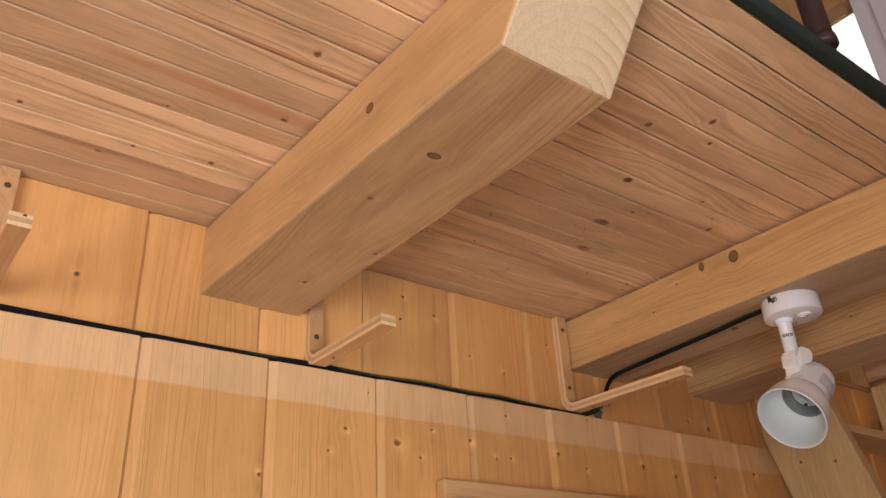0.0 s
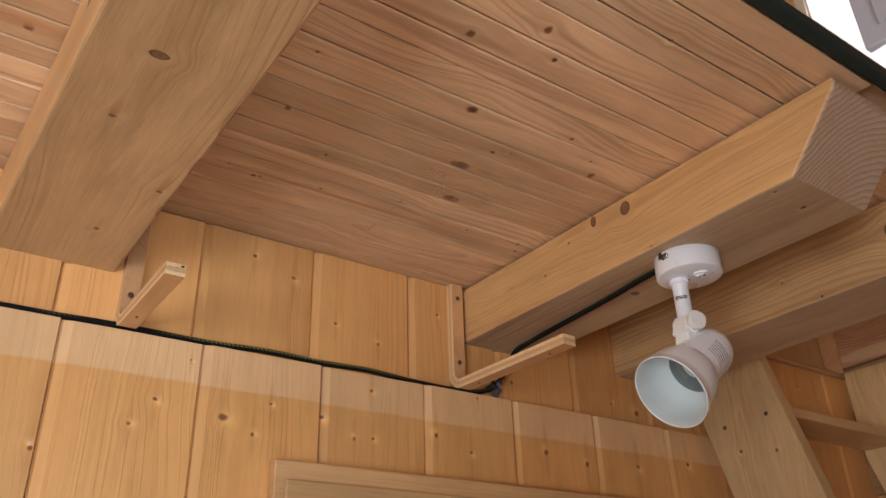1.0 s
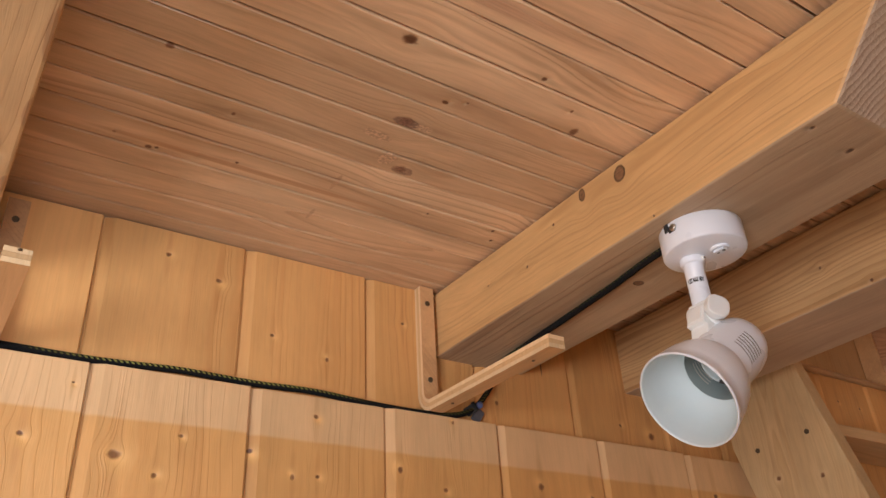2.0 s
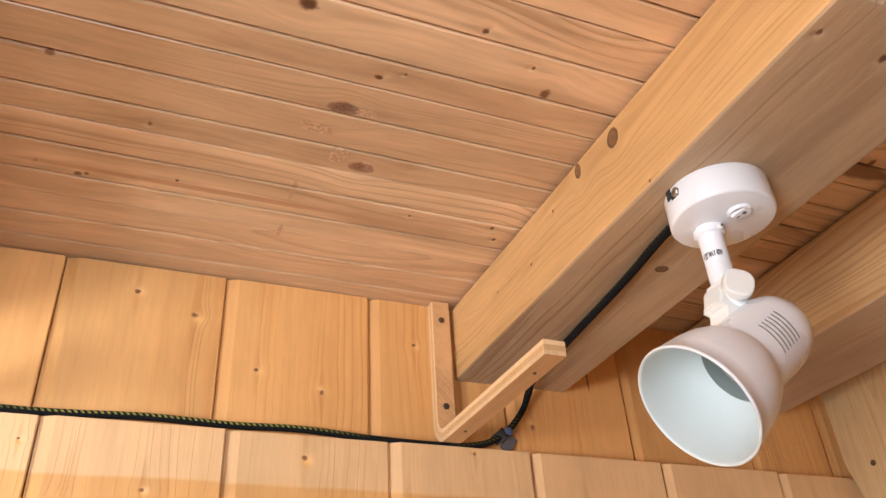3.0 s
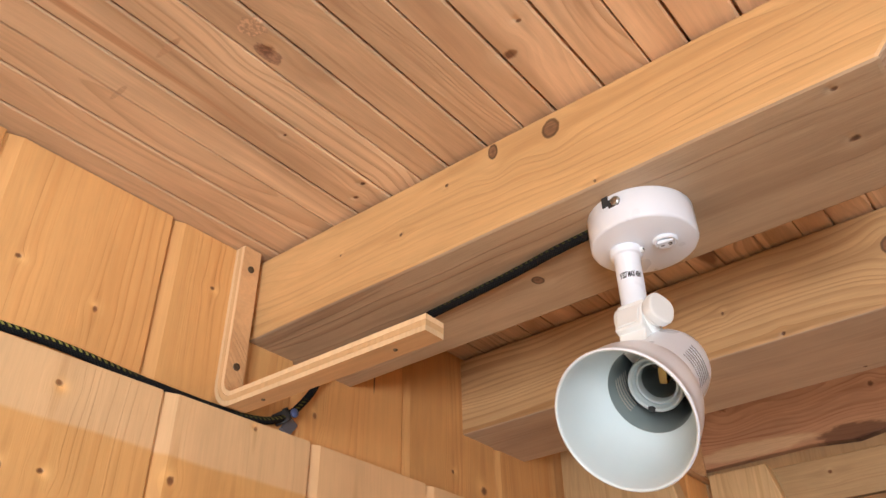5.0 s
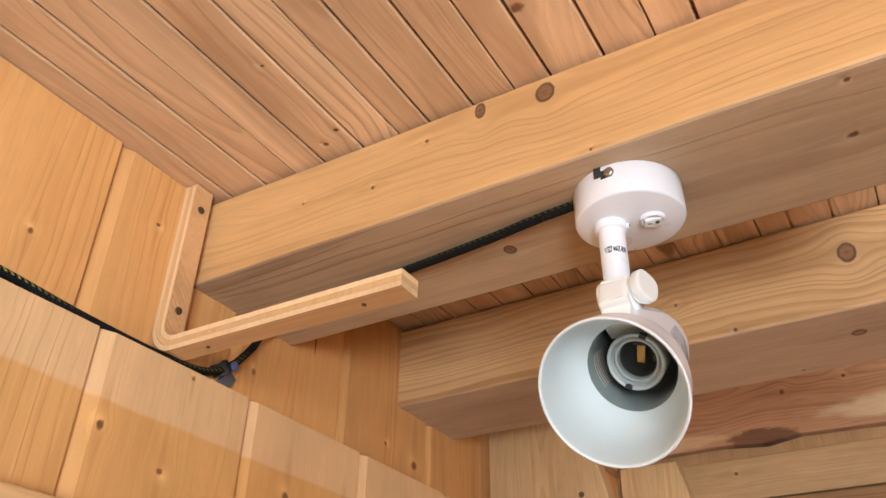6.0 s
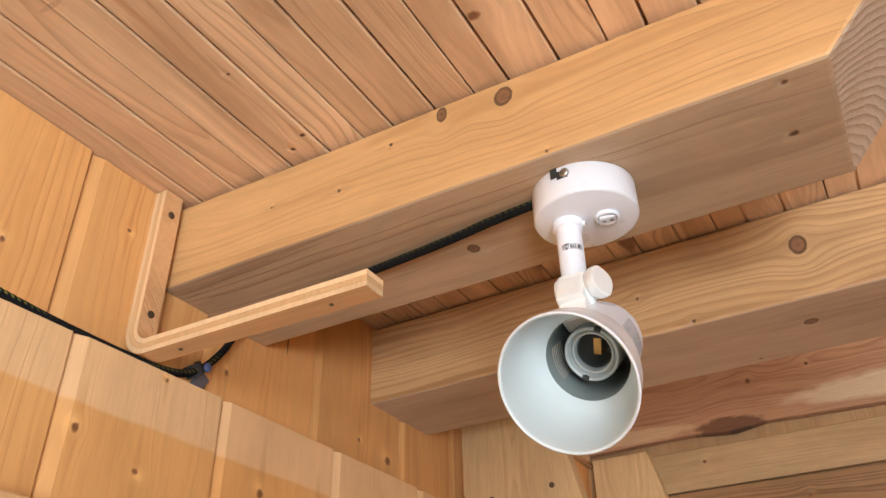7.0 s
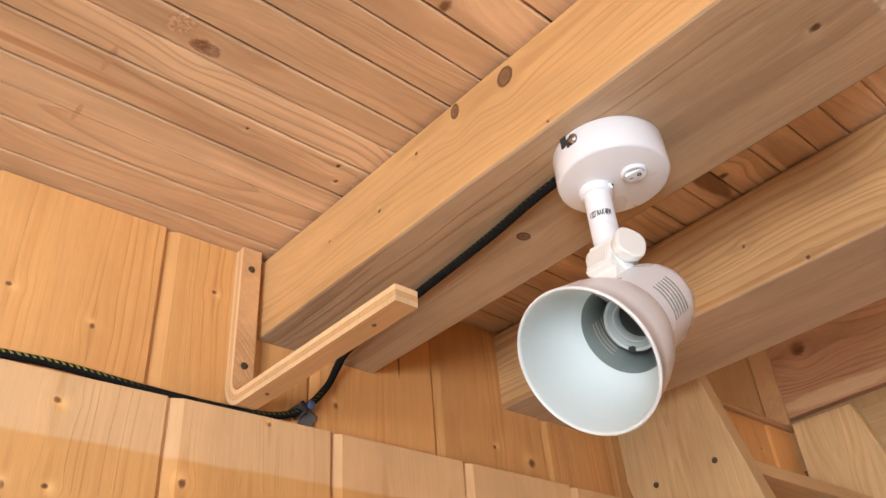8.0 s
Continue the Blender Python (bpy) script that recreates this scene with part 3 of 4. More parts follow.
ground = tagged(part("ground", box(-60, 60, -60, 60, -0.30, -0.12), plain("dry_grass", (0.10, 0.12, 0.045), 0.9, grain=0.3, scale=8.0, bump=0.01)),
                "short grass outside the cabin", "ground", kind="structure")

glow = Nodes("bright_sky_backdrop")
glow.bsdf.inputs["Base Color"].default_value = (0, 0, 0, 1)
glow.bsdf.inputs["Emission Color"].default_value = (0.95, 0.98, 1.0, 1)
glow.bsdf.inputs["Emission Strength"].default_value = 3.0
backdrop = tagged(part("backdrop", box(9.0, 9.05, -6.0, 14.0, 3.0, 18.0), glow.mat), "bright hazy sky beyond the gable window", "sky", kind="structure")

# ---- loft deck, seen from below: wide boards, each with two bevelled grooves ----
DECK = [(0.931, 0.9075, ()), (0.9075, 0.8020, (0.8750, 0.8360)), (0.8020, 0.6955, (0.7705, 0.7305)), (0.6955, 0.5915, (0.6665, 0.6270)),
        (0.5915, 0.4825, (0.5620, 0.5205)), (0.4825, 0.3760, (0.4530, 0.4160)), (0.3760, 0.2785, (0.3480, 0.3120))]


def ceiling_boards():
    """Each row: the board's two edges and its grooves, steep on one side and bevelled on the other."""
    bm = bmesh.new()
    z, deep, top = CEIL, 0.0085, CEIL + 0.019
    for hi, lo, cuts in DECK:
        y0, y1 = lo + 0.0006, hi - 0.0006
        line = [(y0, top), (y0, z + 0.0010), (y0 + 0.0006, z)]
        for g in sorted(cuts):
            line += [(g - 0.0018, z), (g - 0.0018, z + deep), (g + 0.0008, z + deep), (g + 0.0009, z + 0.0013), (g + 0.0025, z)]
        line += [(y1 - 0.0008, z), (y1, z + 0.0012), (y1, top)]
        for xa, xb, drop, back in ((LEFT_X, 1.050, random.uniform(-0.0007, 0.0007), 0.0), (1.052, 1.345, 0.014, 0.006)):
            shallow = 0.35 if xa > 1.0 else 1.0
            rings = [[bm.verts.new((x, max(y - back, 0.2791), (zz if zz >= top else z + (zz - z) * shallow) + drop)) for y, zz in line] for x in (xa, xb)]
            n = len(line)
            for i in range(n):
                j = (i + 1) % n
                bm.faces.new((rings[0][i], rings[1][i], rings[1][j], rings[0][j]))
            bm.faces.new(rings[0])
            bm.faces.new(rings[1][::-1])
    return bm


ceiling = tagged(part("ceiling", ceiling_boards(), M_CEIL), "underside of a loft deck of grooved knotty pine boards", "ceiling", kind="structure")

# dark edge of the mat along the loft's front, and the upright pole that stands on it
mat = tagged(part("loft_mat_edge", prism([(0.2640, 2.064), (0.2665, 2.0605), (0.2750, 2.0605), (0.2778, 2.063), (0.2778, 2.075), (0.275, 2.0785), (0.2665, 2.0785), (0.2640, 2.076)], 0, LEFT_X + 0.01, 1.34, 0.0012, 1), M_MAT),
             "dark green rubber edging along the front of the loft deck", "edging")
loft_board = tagged(part("loft_deck", box(LEFT_X + 0.005, 1.34, 0.281, 0.925, CEIL + 0.034, CEIL + 0.050), M_TREAD), "plain board layer of the loft deck", "deck", kind="structure")
pole = tagged(part("loft_post", joined(tube(spline([(0.735, 0.2705, 2.0785), (0.735, 0.2705, 2.15), (0.734, 0.2705, 2.75)], 6), 0.0115),
                                       moved(lathe([(0.0, 0.0), (0.0135, 0.0), (0.0135, 0.006), (0.0125, 0.012), (0.0, 0.012)], 24), Matrix.Translation((0.735, 0.2705, 2.0785)))), M_POLE),
              "slim dark brown post standing on the loft edge", "post")


# ---- beams ----
def beam(name, at_wall, at_end, low, top, material, end, label, under_shade=None, y_low=0.352, y_top=0.290, sag=0.0):
    """A beam out of the wall, its free end sawn at a slant with a short upright nib.
    at_wall, at_end: its two sides there, as the beam runs a little askew; sag: how far its top drops clear of the deck."""
    bm = prism([(0.932, low), (y_low, low), (y_top, top - 0.013), (y_top, top - 0.0032), (0.932, top - 0.0032)], 0, 0.0, 1.0)
    bmesh.ops.subdivide_edges(bm, edges=[e for e in bm.edges if abs(e.verts[0].co.y - e.verts[1].co.y) > 0.3], cuts=10)
    for v in bm.verts:
        t = (0.90 - v.co.y) / (0.90 - y_low)
        lo = at_wall[0] + (at_end[0] - at_wall[0]) * t
        hi = at_wall[1] + (at_end[1] - at_wall[1]) * t
        v.co.x = lo + (hi - lo) * v.co.x
        v.co.x += 0.0008 * noise.noise(v.co * 9.0)
        if v.co.z > top - 0.02:
            v.co.z -= sag * max(0.0, t)
        if v.co.z < low + 0.01:
            v.co.z += 0.0008 * noise.noise(v.co * 7.0 + Vector((3, 1, 8)))
    bmesh.ops.bevel(bm, geom=[e for e in bm.edges if e.calc_face_angle(0) > 0.5], offset=0.0028, segments=2, affect="EDGES", profile=0.5)
    bm.normal_update()
    for f in bm.faces:
        if f.normal.y < -0.5 and f.calc_center_median().y < y_low + 0.003:
            f.material_index = 1
        # downward faces take the copy with shade in its colour
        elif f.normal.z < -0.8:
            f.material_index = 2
    return tagged(part(name, bm, [material, end, under_shade or material]), label, "beam", group="beams under the loft")


beam("ceiling_beam", (0.354, 0.490), (0.373, 0.495), 1.966, CEIL, M_BEAM1, M_END1, "knotty pine beam with a waney bark edge and sawn end", M_BEAM1_SHADED, y_low=0.358, y_top=0.300)
beam("ceiling_beam", (0.988, 1.124), (0.994, 1.127), BEAM_LOW, CEIL, M_BEAM2, M_END, "planed pine beam with two dark knots, carrying a white spotlight", M_BEAM2_SHADED, y_low=0.353, sag=0.0018)
beam("ceiling_beam", (1.310, 1.441), (1.310, 1.441), 1.976, CEIL + 0.014, M_BEAM3, M_END, "coarse-grained pine beam at the edge of the loft", M_BEAM3_SHADED, y_low=0.20, y_top=0.14)

# ---- upright wall boards ----
def wall_board(width, z0, z1, y_front, thick):
    """A board with a broad bevel along one edge and a fine gap along the other."""
    g = 0.0005
    outline = [(g, y_front + 0.0050), (0.0020, y_front + 0.0050), (0.0026, y_front + 0.0042), (0.0105, y_front + 0.0008), (0.0125, y_front), (width - g - 0.0012, y_front), (width - g, y_front + 0.0012),
               (width - g, y_front + thick), (g, y_front + thick)]
    return prism(outline, 2, z0, z1)


def lay_boards(edges, z0, z1, y_front, thick, material, jitter):
    """A row of boards between the given joints, alike widths on one mesh, each an object of its own."""
    made = {}
    for x0, x1 in zip(edges, edges[1:]):
        width = round(x1 - x0, 4)
        if width in made:
            ob = new("wall_board", made[width])
            ob.parent = wall_north
        else:
            ob = part("wall_board", wall_board(width, z0, z1, y_front, thick), material, wall_north)
            made[width] = ob.data
        ob.location = (x0, random.uniform(-jitter, jitter), random.uniform(-jitter, jitter) * 1.5)


lay_boards([0.2825 - 0.1520 * k for k in range(11, -1, -1)] + [0.4345, 0.5870, 0.7395, 0.8910, 1.0450], 1.74, CEIL - 0.0012, WALL_Y, 0.018, M_UPPER, 0.0005)
lay_boards([1.0455, 1.2030, 1.3720, 1.4960], 1.74, CEIL + 0.0125, WALL_Y, 0.018, M_UPPER, 0.0005)
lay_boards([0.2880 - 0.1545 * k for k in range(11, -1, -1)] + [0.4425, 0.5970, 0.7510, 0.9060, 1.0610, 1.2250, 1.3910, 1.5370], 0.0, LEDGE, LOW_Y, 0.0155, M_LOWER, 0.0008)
lay_boards([1.4975 + 0.1545 * k for k in range(5)], 0.0, 2.0905, WALL_Y, 0.018, M_UPPER, 0.0004)
trim = tagged(part("trim", prism([(0.9215, 2.091), (0.893, 2.091), (0.890, 2.096), (0.896, 2.103), (0.9215, 2.103)], 0, 1.445, FAR_X, 0.001, 1), M_TRIM),
              "slim pine moulding along the top of the wall boards", "trim", kind="structure")

# casing over the opening in the wall
casing = tagged(empty("window_frame", (1.07, 0.88, 1.70)), "pine casing board over an opening in the wall", "casing", kind="structure")
under(part("head_board", box(0.688, 1.455, 0.864, 0.8822, 1.655, 1.767, 0.0018), M_CASING), casing)
under(part("inner_bead", box(0.700, 1.443, 0.858, 0.8637, 1.655, 1.745, 0.0022), M_CASING), casing)
under(part("side_board", box(0.688, 0.790, 0.864, 0.8822, 0.95, 1.6545, 0.0018), M_SIDEWALL), casing)
under(part("side_board", box(1.353, 1.455, 0.864, 0.8822, 0.95, 1.6545, 0.0018), M_SIDEWALL), casing)

# ---- ladder up to the loft ----
ladder = tagged(empty("loft_ladder", (1.74, 0.45, 0.0)), "sloping wooden loft ladder with broad side boards", "ladder")


def stringer(x0, x1):
    slope = 0.258
    top = 2.097
    return prism([(0.776, top), (0.8825, top), (0.8825, 1.912), (0.8825 - slope * 1.912, 0.0), (0.776 - slope * top, 0.0)], 0, x0, x1, 0.002, 2)


left = under(part("side_board", stringer(1.500, 1.528), M_LADDER), ladder)
right = under(part("side_board", stringer(2.026, 2.053), M_LADDER), ladder)
for i in range(7):
    z = 1.925 - 0.262 * i
    y = 0.888 - 0.255 * 0.262 * i
    under(part("tread", box(1.5282, 2.0258, y - 0.098, y - 0.008, z, z + 0.018, 0.0015), M_TREAD), ladder)
for y, z in ((0.841, 1.899), (0.758, 1.904), (0.69, 1.64), (0.77, 1.64)):
    s = moved(lathe([(0.0, 0.0), (0.0035, 0.0), (0.0035, 0.0012), (0.0018, 0.0005), (0.0, 0.0)], 16), Matrix.Translation((1.500, y, z)) @ pose(0, 0, 0, 0, -90, 0))
    ob = part("screw", s, M_SCREW)
    ob.parent = left
    ob.matrix_parent_inverse = Matrix.Identity(4)

# far wall above and below the rail
tagged(part("gable_plank", prism([(-0.9, 2.118), (0.30, 2.114), (0.50, 2.119), (0.56, 2.121), (0.62, 2.112), (0.70, 2.120), (0.931, 2.116), (0.931, 2.42), (-0.9, 2.42)], 0, FAR_X - 0.022, FAR_X - 0.001, 0.002, 2), M_FAR),
       "pinkish knotty plank with a waney lower edge", "plank", kind="structure")
tagged(part("wall_rail", box(FAR_X - 0.020, FAR_X - 0.001, -0.9, 0.931, 2.021, 2.094, 0.002), M_RAIL), "pale pine rail along the gable wall", "rail", kind="structure")
tagged(part("gable_plank", prism([(-0.9, 1.84), (0.931, 1.84), (0.931, 2.0195), (-0.9, 2.0195)], 0, FAR_X - 0.016, FAR_X - 0.001, 0.0015, 2), M_LOWPLANK), "brown pine plank below the pale rail", "plank", kind="structure")
tagged(part("corner_strip", box(FAR_X - 0.030, FAR_X - 0.0225, 0.893, 0.931, 2.104, 2.42, 0.001), M_TRIM), "narrow pine strip in the wall corner", "trim", kind="structure")

# ---- window in the gable ----
window = tagged(empty("window_1", (FAR_X, 0.47, WIN_Z0)), "bright gable window with a pine frame and grey sash", "window", kind="structure")
for name, dims in (("window_frame", (FAR_X - 0.012, FAR_X + 0.07, WIN_Y1 - 0.022, WIN_Y1, WIN_Z0, WIN_Z1)), ("window_frame", (FAR_X - 0.012, FAR_X + 0.07, WIN_Y0, WIN_Y0 + 0.022, WIN_Z0, WIN_Z1)),
                   ("window_frame", (FAR_X - 0.012, FAR_X + 0.07, WIN_Y0 + 0.0221, WIN_Y1 - 0.0221, WIN_Z1 - 0.022, WIN_Z1)), ("window_sill", (FAR_X - 0.03, FAR_X + 0.07, WIN_Y0 + 0.0221, WIN_Y1 - 0.0221, WIN_Z0, WIN_Z0 + 0.022))):
    under(part(name, box(*dims, 0.002), M_TRIM), window)
pane = under(part("pane", box(FAR_X + 0.045, FAR_X + 0.049, WIN_Y0 + 0.0222, WIN_Y1 - 0.0222, WIN_Z0 + 0.0222, WIN_Z1 - 0.0222), M_GLASS), window)
pane.visible_shadow = False
under(part("sash", joined(box(FAR_X - 0.045, FAR_X - 0.020, 0.24, 0.622, 2.835, 3.21, 0.003), box(FAR_X - 0.052, FAR_X - 0.0451, 0.285, 0.575, 2.88, 3.17, 0.003)), M_GREYSASH), window, )


# ---- bentwood brackets ----
def bracket_path(off, leg, arm, bend, droop):
    """Outline of one lamination's surface: off is how far it lies from the outer one."""
    pts = [(-off, leg)]
    r = bend - off
    for i in range(13):
        t = radians((90 - droop) * i / 12)
        pts.append((-bend + r * math.cos(t), bend - r * math.sin(t)))
    t = radians(90 - droop)
    d = Vector((-math.sin(t), -math.cos(t)))
    pts.append((pts[-1][0] + d.x * arm, pts[-1][1] + d.y * arm))
    return pts


def make_bracket(name, width, leg, arm, droop, label):
    thing = empty(name)
    bend, thick = 0.027, 0.0130
    cuts = (0.0, 0.0042, 0.0044, 0.0086, 0.0088, thick)
    for lay, (p, q, mat) in enumerate(((cuts[0], cuts[1], M_PLY_A), (cuts[2], cuts[3], M_PLY_B), (cuts[4], cuts[5], M_PLY_A))):
        a = bracket_path(p, leg, arm, bend, droop)
        b = bracket_path(q, leg, arm, bend, droop)
        bm = bmesh.new()
        rings = [[bm.verts.new((x, y, z)) for (y, z) in side] for x in (-width / 2, width / 2) for side in (a, b)]
        la, lb, ra, rb = rings
        n = len(la)
        for i in range(n - 1):
            for side, f in enumerate(((la[i], la[i + 1], lb[i + 1], lb[i]), (ra[i], rb[i], rb[i + 1], ra[i + 1]), (la[i], ra[i], ra[i + 1], la[i + 1]), (lb[i], lb[i + 1], rb[i + 1], rb[i]))):
                bm.faces.new(f).material_index = 1 if side > 1 else 0
        bm.faces.new((la[0], lb[0], rb[0], ra[0]))
        bm.faces.new((la[-1], ra[-1], rb[-1], lb[-1]))
        part("ply_layer", bm, [mat, M_VENEER], thing, "pale birch layer" if mat is M_PLY_A else "warm birch layer")
    for z in (leg - 0.023, 0.042):
        s = moved(lathe([(0.0, 0.0002), (0.0034, 0.0002), (0.0034, 0.0010), (0.0016, 0.0004), (0.0, 0.0004)], 16), Matrix.Translation((0, -thick, z)) @ pose(0, 0, 0, 90, 0, 0))
        part("screw", s, M_SCREW, thing, "dark countersunk screw")
    t = radians(90 - droop)
    for far in (0.03, 0.175):
        y, z = -bend - math.sin(t) * far, -math.cos(t) * far + bend - bend * math.sin(t)
        s = moved(lathe([(0.0, 0.0), (0.0016, 0.0), (0.0016, 0.0008), (0.0, 0.0008)], 12), Matrix.Translation((0, y, z)) @ pose(0, 0, 0, 180, 0, 0))
        part("pin", s, M_SCREW, thing)
    return tagged(thing, label, "bracket", group="bentwood wall brackets")


bracket = make_bracket("wall_bracket", 0.0195, 0.1655, 0.212, 1.1, "L-shaped bent plywood bracket screwed to the wall")
bracket.matrix_basis = pose(0.9700, WALL_Y - 0.0004, 1.8955, 0, 0.3, -0.2)
short = make_bracket("wall_bracket", 0.0195, 0.153, 0.152, 0.0, "L-shaped bent plywood bracket with a short arm")
short.matrix_basis = pose(0.5080, WALL_Y - 0.0004, 1.8942, 0, 0, 0.5)
copy_thing(short, pose(0.1260, WALL_Y - 0.0004, 1.9085, 0, 0, 0))

# ---- cable along the ledge and up to the lamp ----
run = [(-1.48, 0.8915, 1.8985), (-1.0, 0.8915, 1.899), (-0.5, 0.8915, 1.900), (0.0, 0.8915, 1.902), (0.25, 0.8915, 1.899), (0.42, 0.8915, 1.8985), (0.50, 0.8915, 1.900), (0.60, 0.8915, 1.899), (0.68, 0.8915, 1.902), (0.755, 0.8915, 1.9005),
       (0.82, 0.8915, 1.902), (0.885, 0.8915, 1.8985), (0.945, 0.8900, 1.8965), (0.99, 0.8890, 1.8975), (1.020, 0.8915, 1.905), (1.042, 0.8930, 1.919), (1.062, 0.8930, 1.943), (1.069, 0.8870, 1.9615),
       (1.065, 0.8640, 1.9690), (1.058, 0.795, 1.9695), (1.053, 0.735, 1.9695), (1.0485, 0.680, 1.9697), (1.0445, 0.640, 1.9696), (1.039, 0.600, 1.9696), (1.036, 0.5660, 1.9696)]
tagged(part("lamp_cable", tube(spline(run, 8), 0.0040, 0.0034), M_CABLE), "black braided cable with yellow tracer lying on the board ledge", "cable")

clip = tagged(empty("cable_clip", (1.034, WALL_Y, 1.915)), "small dark cable clip with a blue screw", "clip")
saddle = bmesh.new()
arc = [(math.cos(radians(a)), math.sin(radians(a))) for a in range(0, 181, 20)]
rows = [[saddle.verts.new(Vector((1.034, WALL_Y - 0.0006, 1.914)) + pose(0, 0, 0, 0, 50, 0).to_3x3() @ Vector((w, -s * r * 1.45, c * r))) for c, s in arc] for w, r in ((-0.0055, 0.0082), (0.0055, 0.0082), (0.0055, 0.0068), (-0.0055, 0.0068))]
for p, q in zip(rows, rows[1:] + rows[:1]):
    for i in range(len(arc) - 1):
        saddle.faces.new((p[i], p[i + 1], q[i + 1], q[i]))
for i in (0, -1):
    saddle.faces.new([r[i] for r in rows])
under(part("saddle", saddle, M_DARK), clip)
under(part("lug", moved(box(-0.006, 0.006, -0.004, 0.0, -0.009, 0.009, 0.001), Matrix.Translation((1.044, WALL_Y - 0.0002, 1.907)) @ pose(0, 0, 0, 0, 35, 0)), M_CLIP), clip)
under(part("screw", moved(lathe([(0.0, 0.0), (0.0042, 0.0), (0.0042, 0.0022), (0.003, 0.003), (0.0, 0.003)], 16), Matrix.Translation((1.040, WALL_Y - 0.0125, 1.9165)) @ pose(0, 0, 0, 90, 0, 0)), M_BLUE, None, "blue screw head"), clip)

# ---- the spotlight ----
BASE = Vector((1.0468, 0.5312, BEAM_LOW))
lamp = tagged(empty("spotlight", BASE), "white metal spotlight without a bulb, screwed to the beam", "lamp")
UPSIDE = Matrix.Translation(BASE) @ pose(0, 0, 0, 180, 0, 0)
HI = 0.0255
base = under(part("base", moved(lathe([(0.0, 0.0003), (0.0373, 0.0003), (0.0378, 0.001), (0.0378, HI - 0.002), (0.0371, HI - 0.0006), (0.0358, HI), (0.0, HI)], 72), UPSIDE), M_WHITE), lamp)


def fixed(ob, parent):
    ob.parent = parent
    ob.matrix_parent_inverse = Matrix.Identity(4)
    return ob


# slot and screw in the base's rim
way = Vector((-0.985, 0.05, 0)).normalized()
turn = math.degrees(math.atan2(way.y, way.x))
slot_m = Matrix.Translation(BASE + way * 0.0378 + Vector((0, 0, -0.0075))) @ pose(0, 0, 0, 0, 0, turn)
fixed(part("slot", moved(joined(box(-0.0010, 0.0004, -0.0085, -0.0035, -0.001, 0.0070), box(-0.0010, 0.0004, -0.0038, 0.0040, -0.0035, 0.0030)), slot_m), M_DARK, None, "dark slot"), base)
fixed(part("screw", moved(lathe([(0.0, 0.0), (0.0036, 0.0), (0.0034, 0.0014), (0.0012, 0.0020), (0.0, 0.0016)], 20), slot_m @ Matrix.Translation((0.0002, 0.0022, 0.0)) @ pose(0, 0, 0, 0, 90, 0)), M_STEEL, None, "steel screw"), base)
# rocker switch
sw = Matrix.Translation((1.0490, 0.5165, BEAM_LOW - HI)) @ pose(0, 0, 0, 180, 0, 0)
switch = fixed(part("switch", moved(lathe([(0.0, -0.0005), (0.0086, -0.0005), (0.0086, 0.0018), (0.0078, 0.0026), (0.0066, 0.0026), (0.0064, 0.0016), (0.0, 0.0016)], 40), sw), M_WHITE), base)
fixed(part("rocker", moved(prism([(-0.0058, 0.0014), (0.0058, 0.0014), (0.0056, 0.0030), (0.0, 0.0036), (-0.0056, 0.0048)], 1, -0.0040, 0.0040, 0.0005, 1), sw @ pose(0, 0, 0, 0, 0, 70)), M_WHITE), switch)
fixed(part("mark", moved(joined(box(-0.0036, -0.0012, -0.0003, 0.0003, 0.0043, 0.0046), moved(lathe([(0.0008, 0.0), (0.0014, 0.0), (0.0014, 0.0004), (0.0008, 0.0004), (0.0008, 0.0)], 16), Matrix.Translation((0.0030, 0, 0.0033)))), sw @ pose(0, 0, 0, 0, 0, 70)), M_BLACK, None, "dark switch marks"), switch)
# stem
STEM = Vector((1.0435, 0.5447, BEAM_LOW - HI))
stem_m = Matrix.Translation(STEM) @ pose(0, 0, 0, 180, 0, 0)
stem = under(part("stem", moved(lathe([(0.0, -0.0005), (0.0112, -0.0005), (0.0114, 0.0010), (0.0114, 0.0052), (0.0108, 0.0060), (0.0095, 0.0062), (0.0092, 0.0070), (0.0090, 0.0460), (0.0, 0.0460)], 40), stem_m), M_WHITE), lamp)
fixed(part("set_screw", moved(joined(moved(lathe([(0.0, 0.0), (0.0022, 0.0), (0.0022, 0.0022), (0.0, 0.0022)], 14), pose(0, 0, 0, 0, 90, 0)), ), Matrix.Translation(STEM + Vector((0.0005, -0.0110, -0.0036))) @ pose(0, 0, 0, 0, 0, -90)), M_IVORY), stem)
fixed(part("stem_hole", moved(lathe([(0.0, 0.0), (0.0010, 0.0), (0.0010, 0.0002), (0.0, 0.0002)], 10), Matrix.Translation(STEM + Vector((0.0005, -0.01325, -0.0036))) @ pose(0, 0, 0, 90, 0, 0)), M_DARK), stem)


def wrapped_text(words, size, radius, centre, facing, z):
    """Printed words bent round an upright cylinder."""
    data = bpy.data.curves.new("print", "FONT")
    data.body, data.size, data.align_x, data.align_y = words, size, "CENTER", "CENTER"
    data.resolution_u = 3
    data.offset = size * 0.05
    tmp = new("print", data)
    me = bpy.data.meshes.new_from_object(tmp.evaluated_get(bpy.context.evaluated_depsgraph_get()))
    bpy.data.objects.remove(tmp)
    bm = bmesh.new()
    bm.from_mesh(me)
    bmesh.ops.subdivide_edges(bm, edges=[e for e in bm.edges if e.calc_length() > 0.0012], cuts=1)
    for v in bm.verts:
        t = facing + 0.36 * v.co.x / radius
        v.co = Vector((centre.x + radius * math.cos(t), centre.y + radius * math.sin(t), z + v.co.y))
    return bm


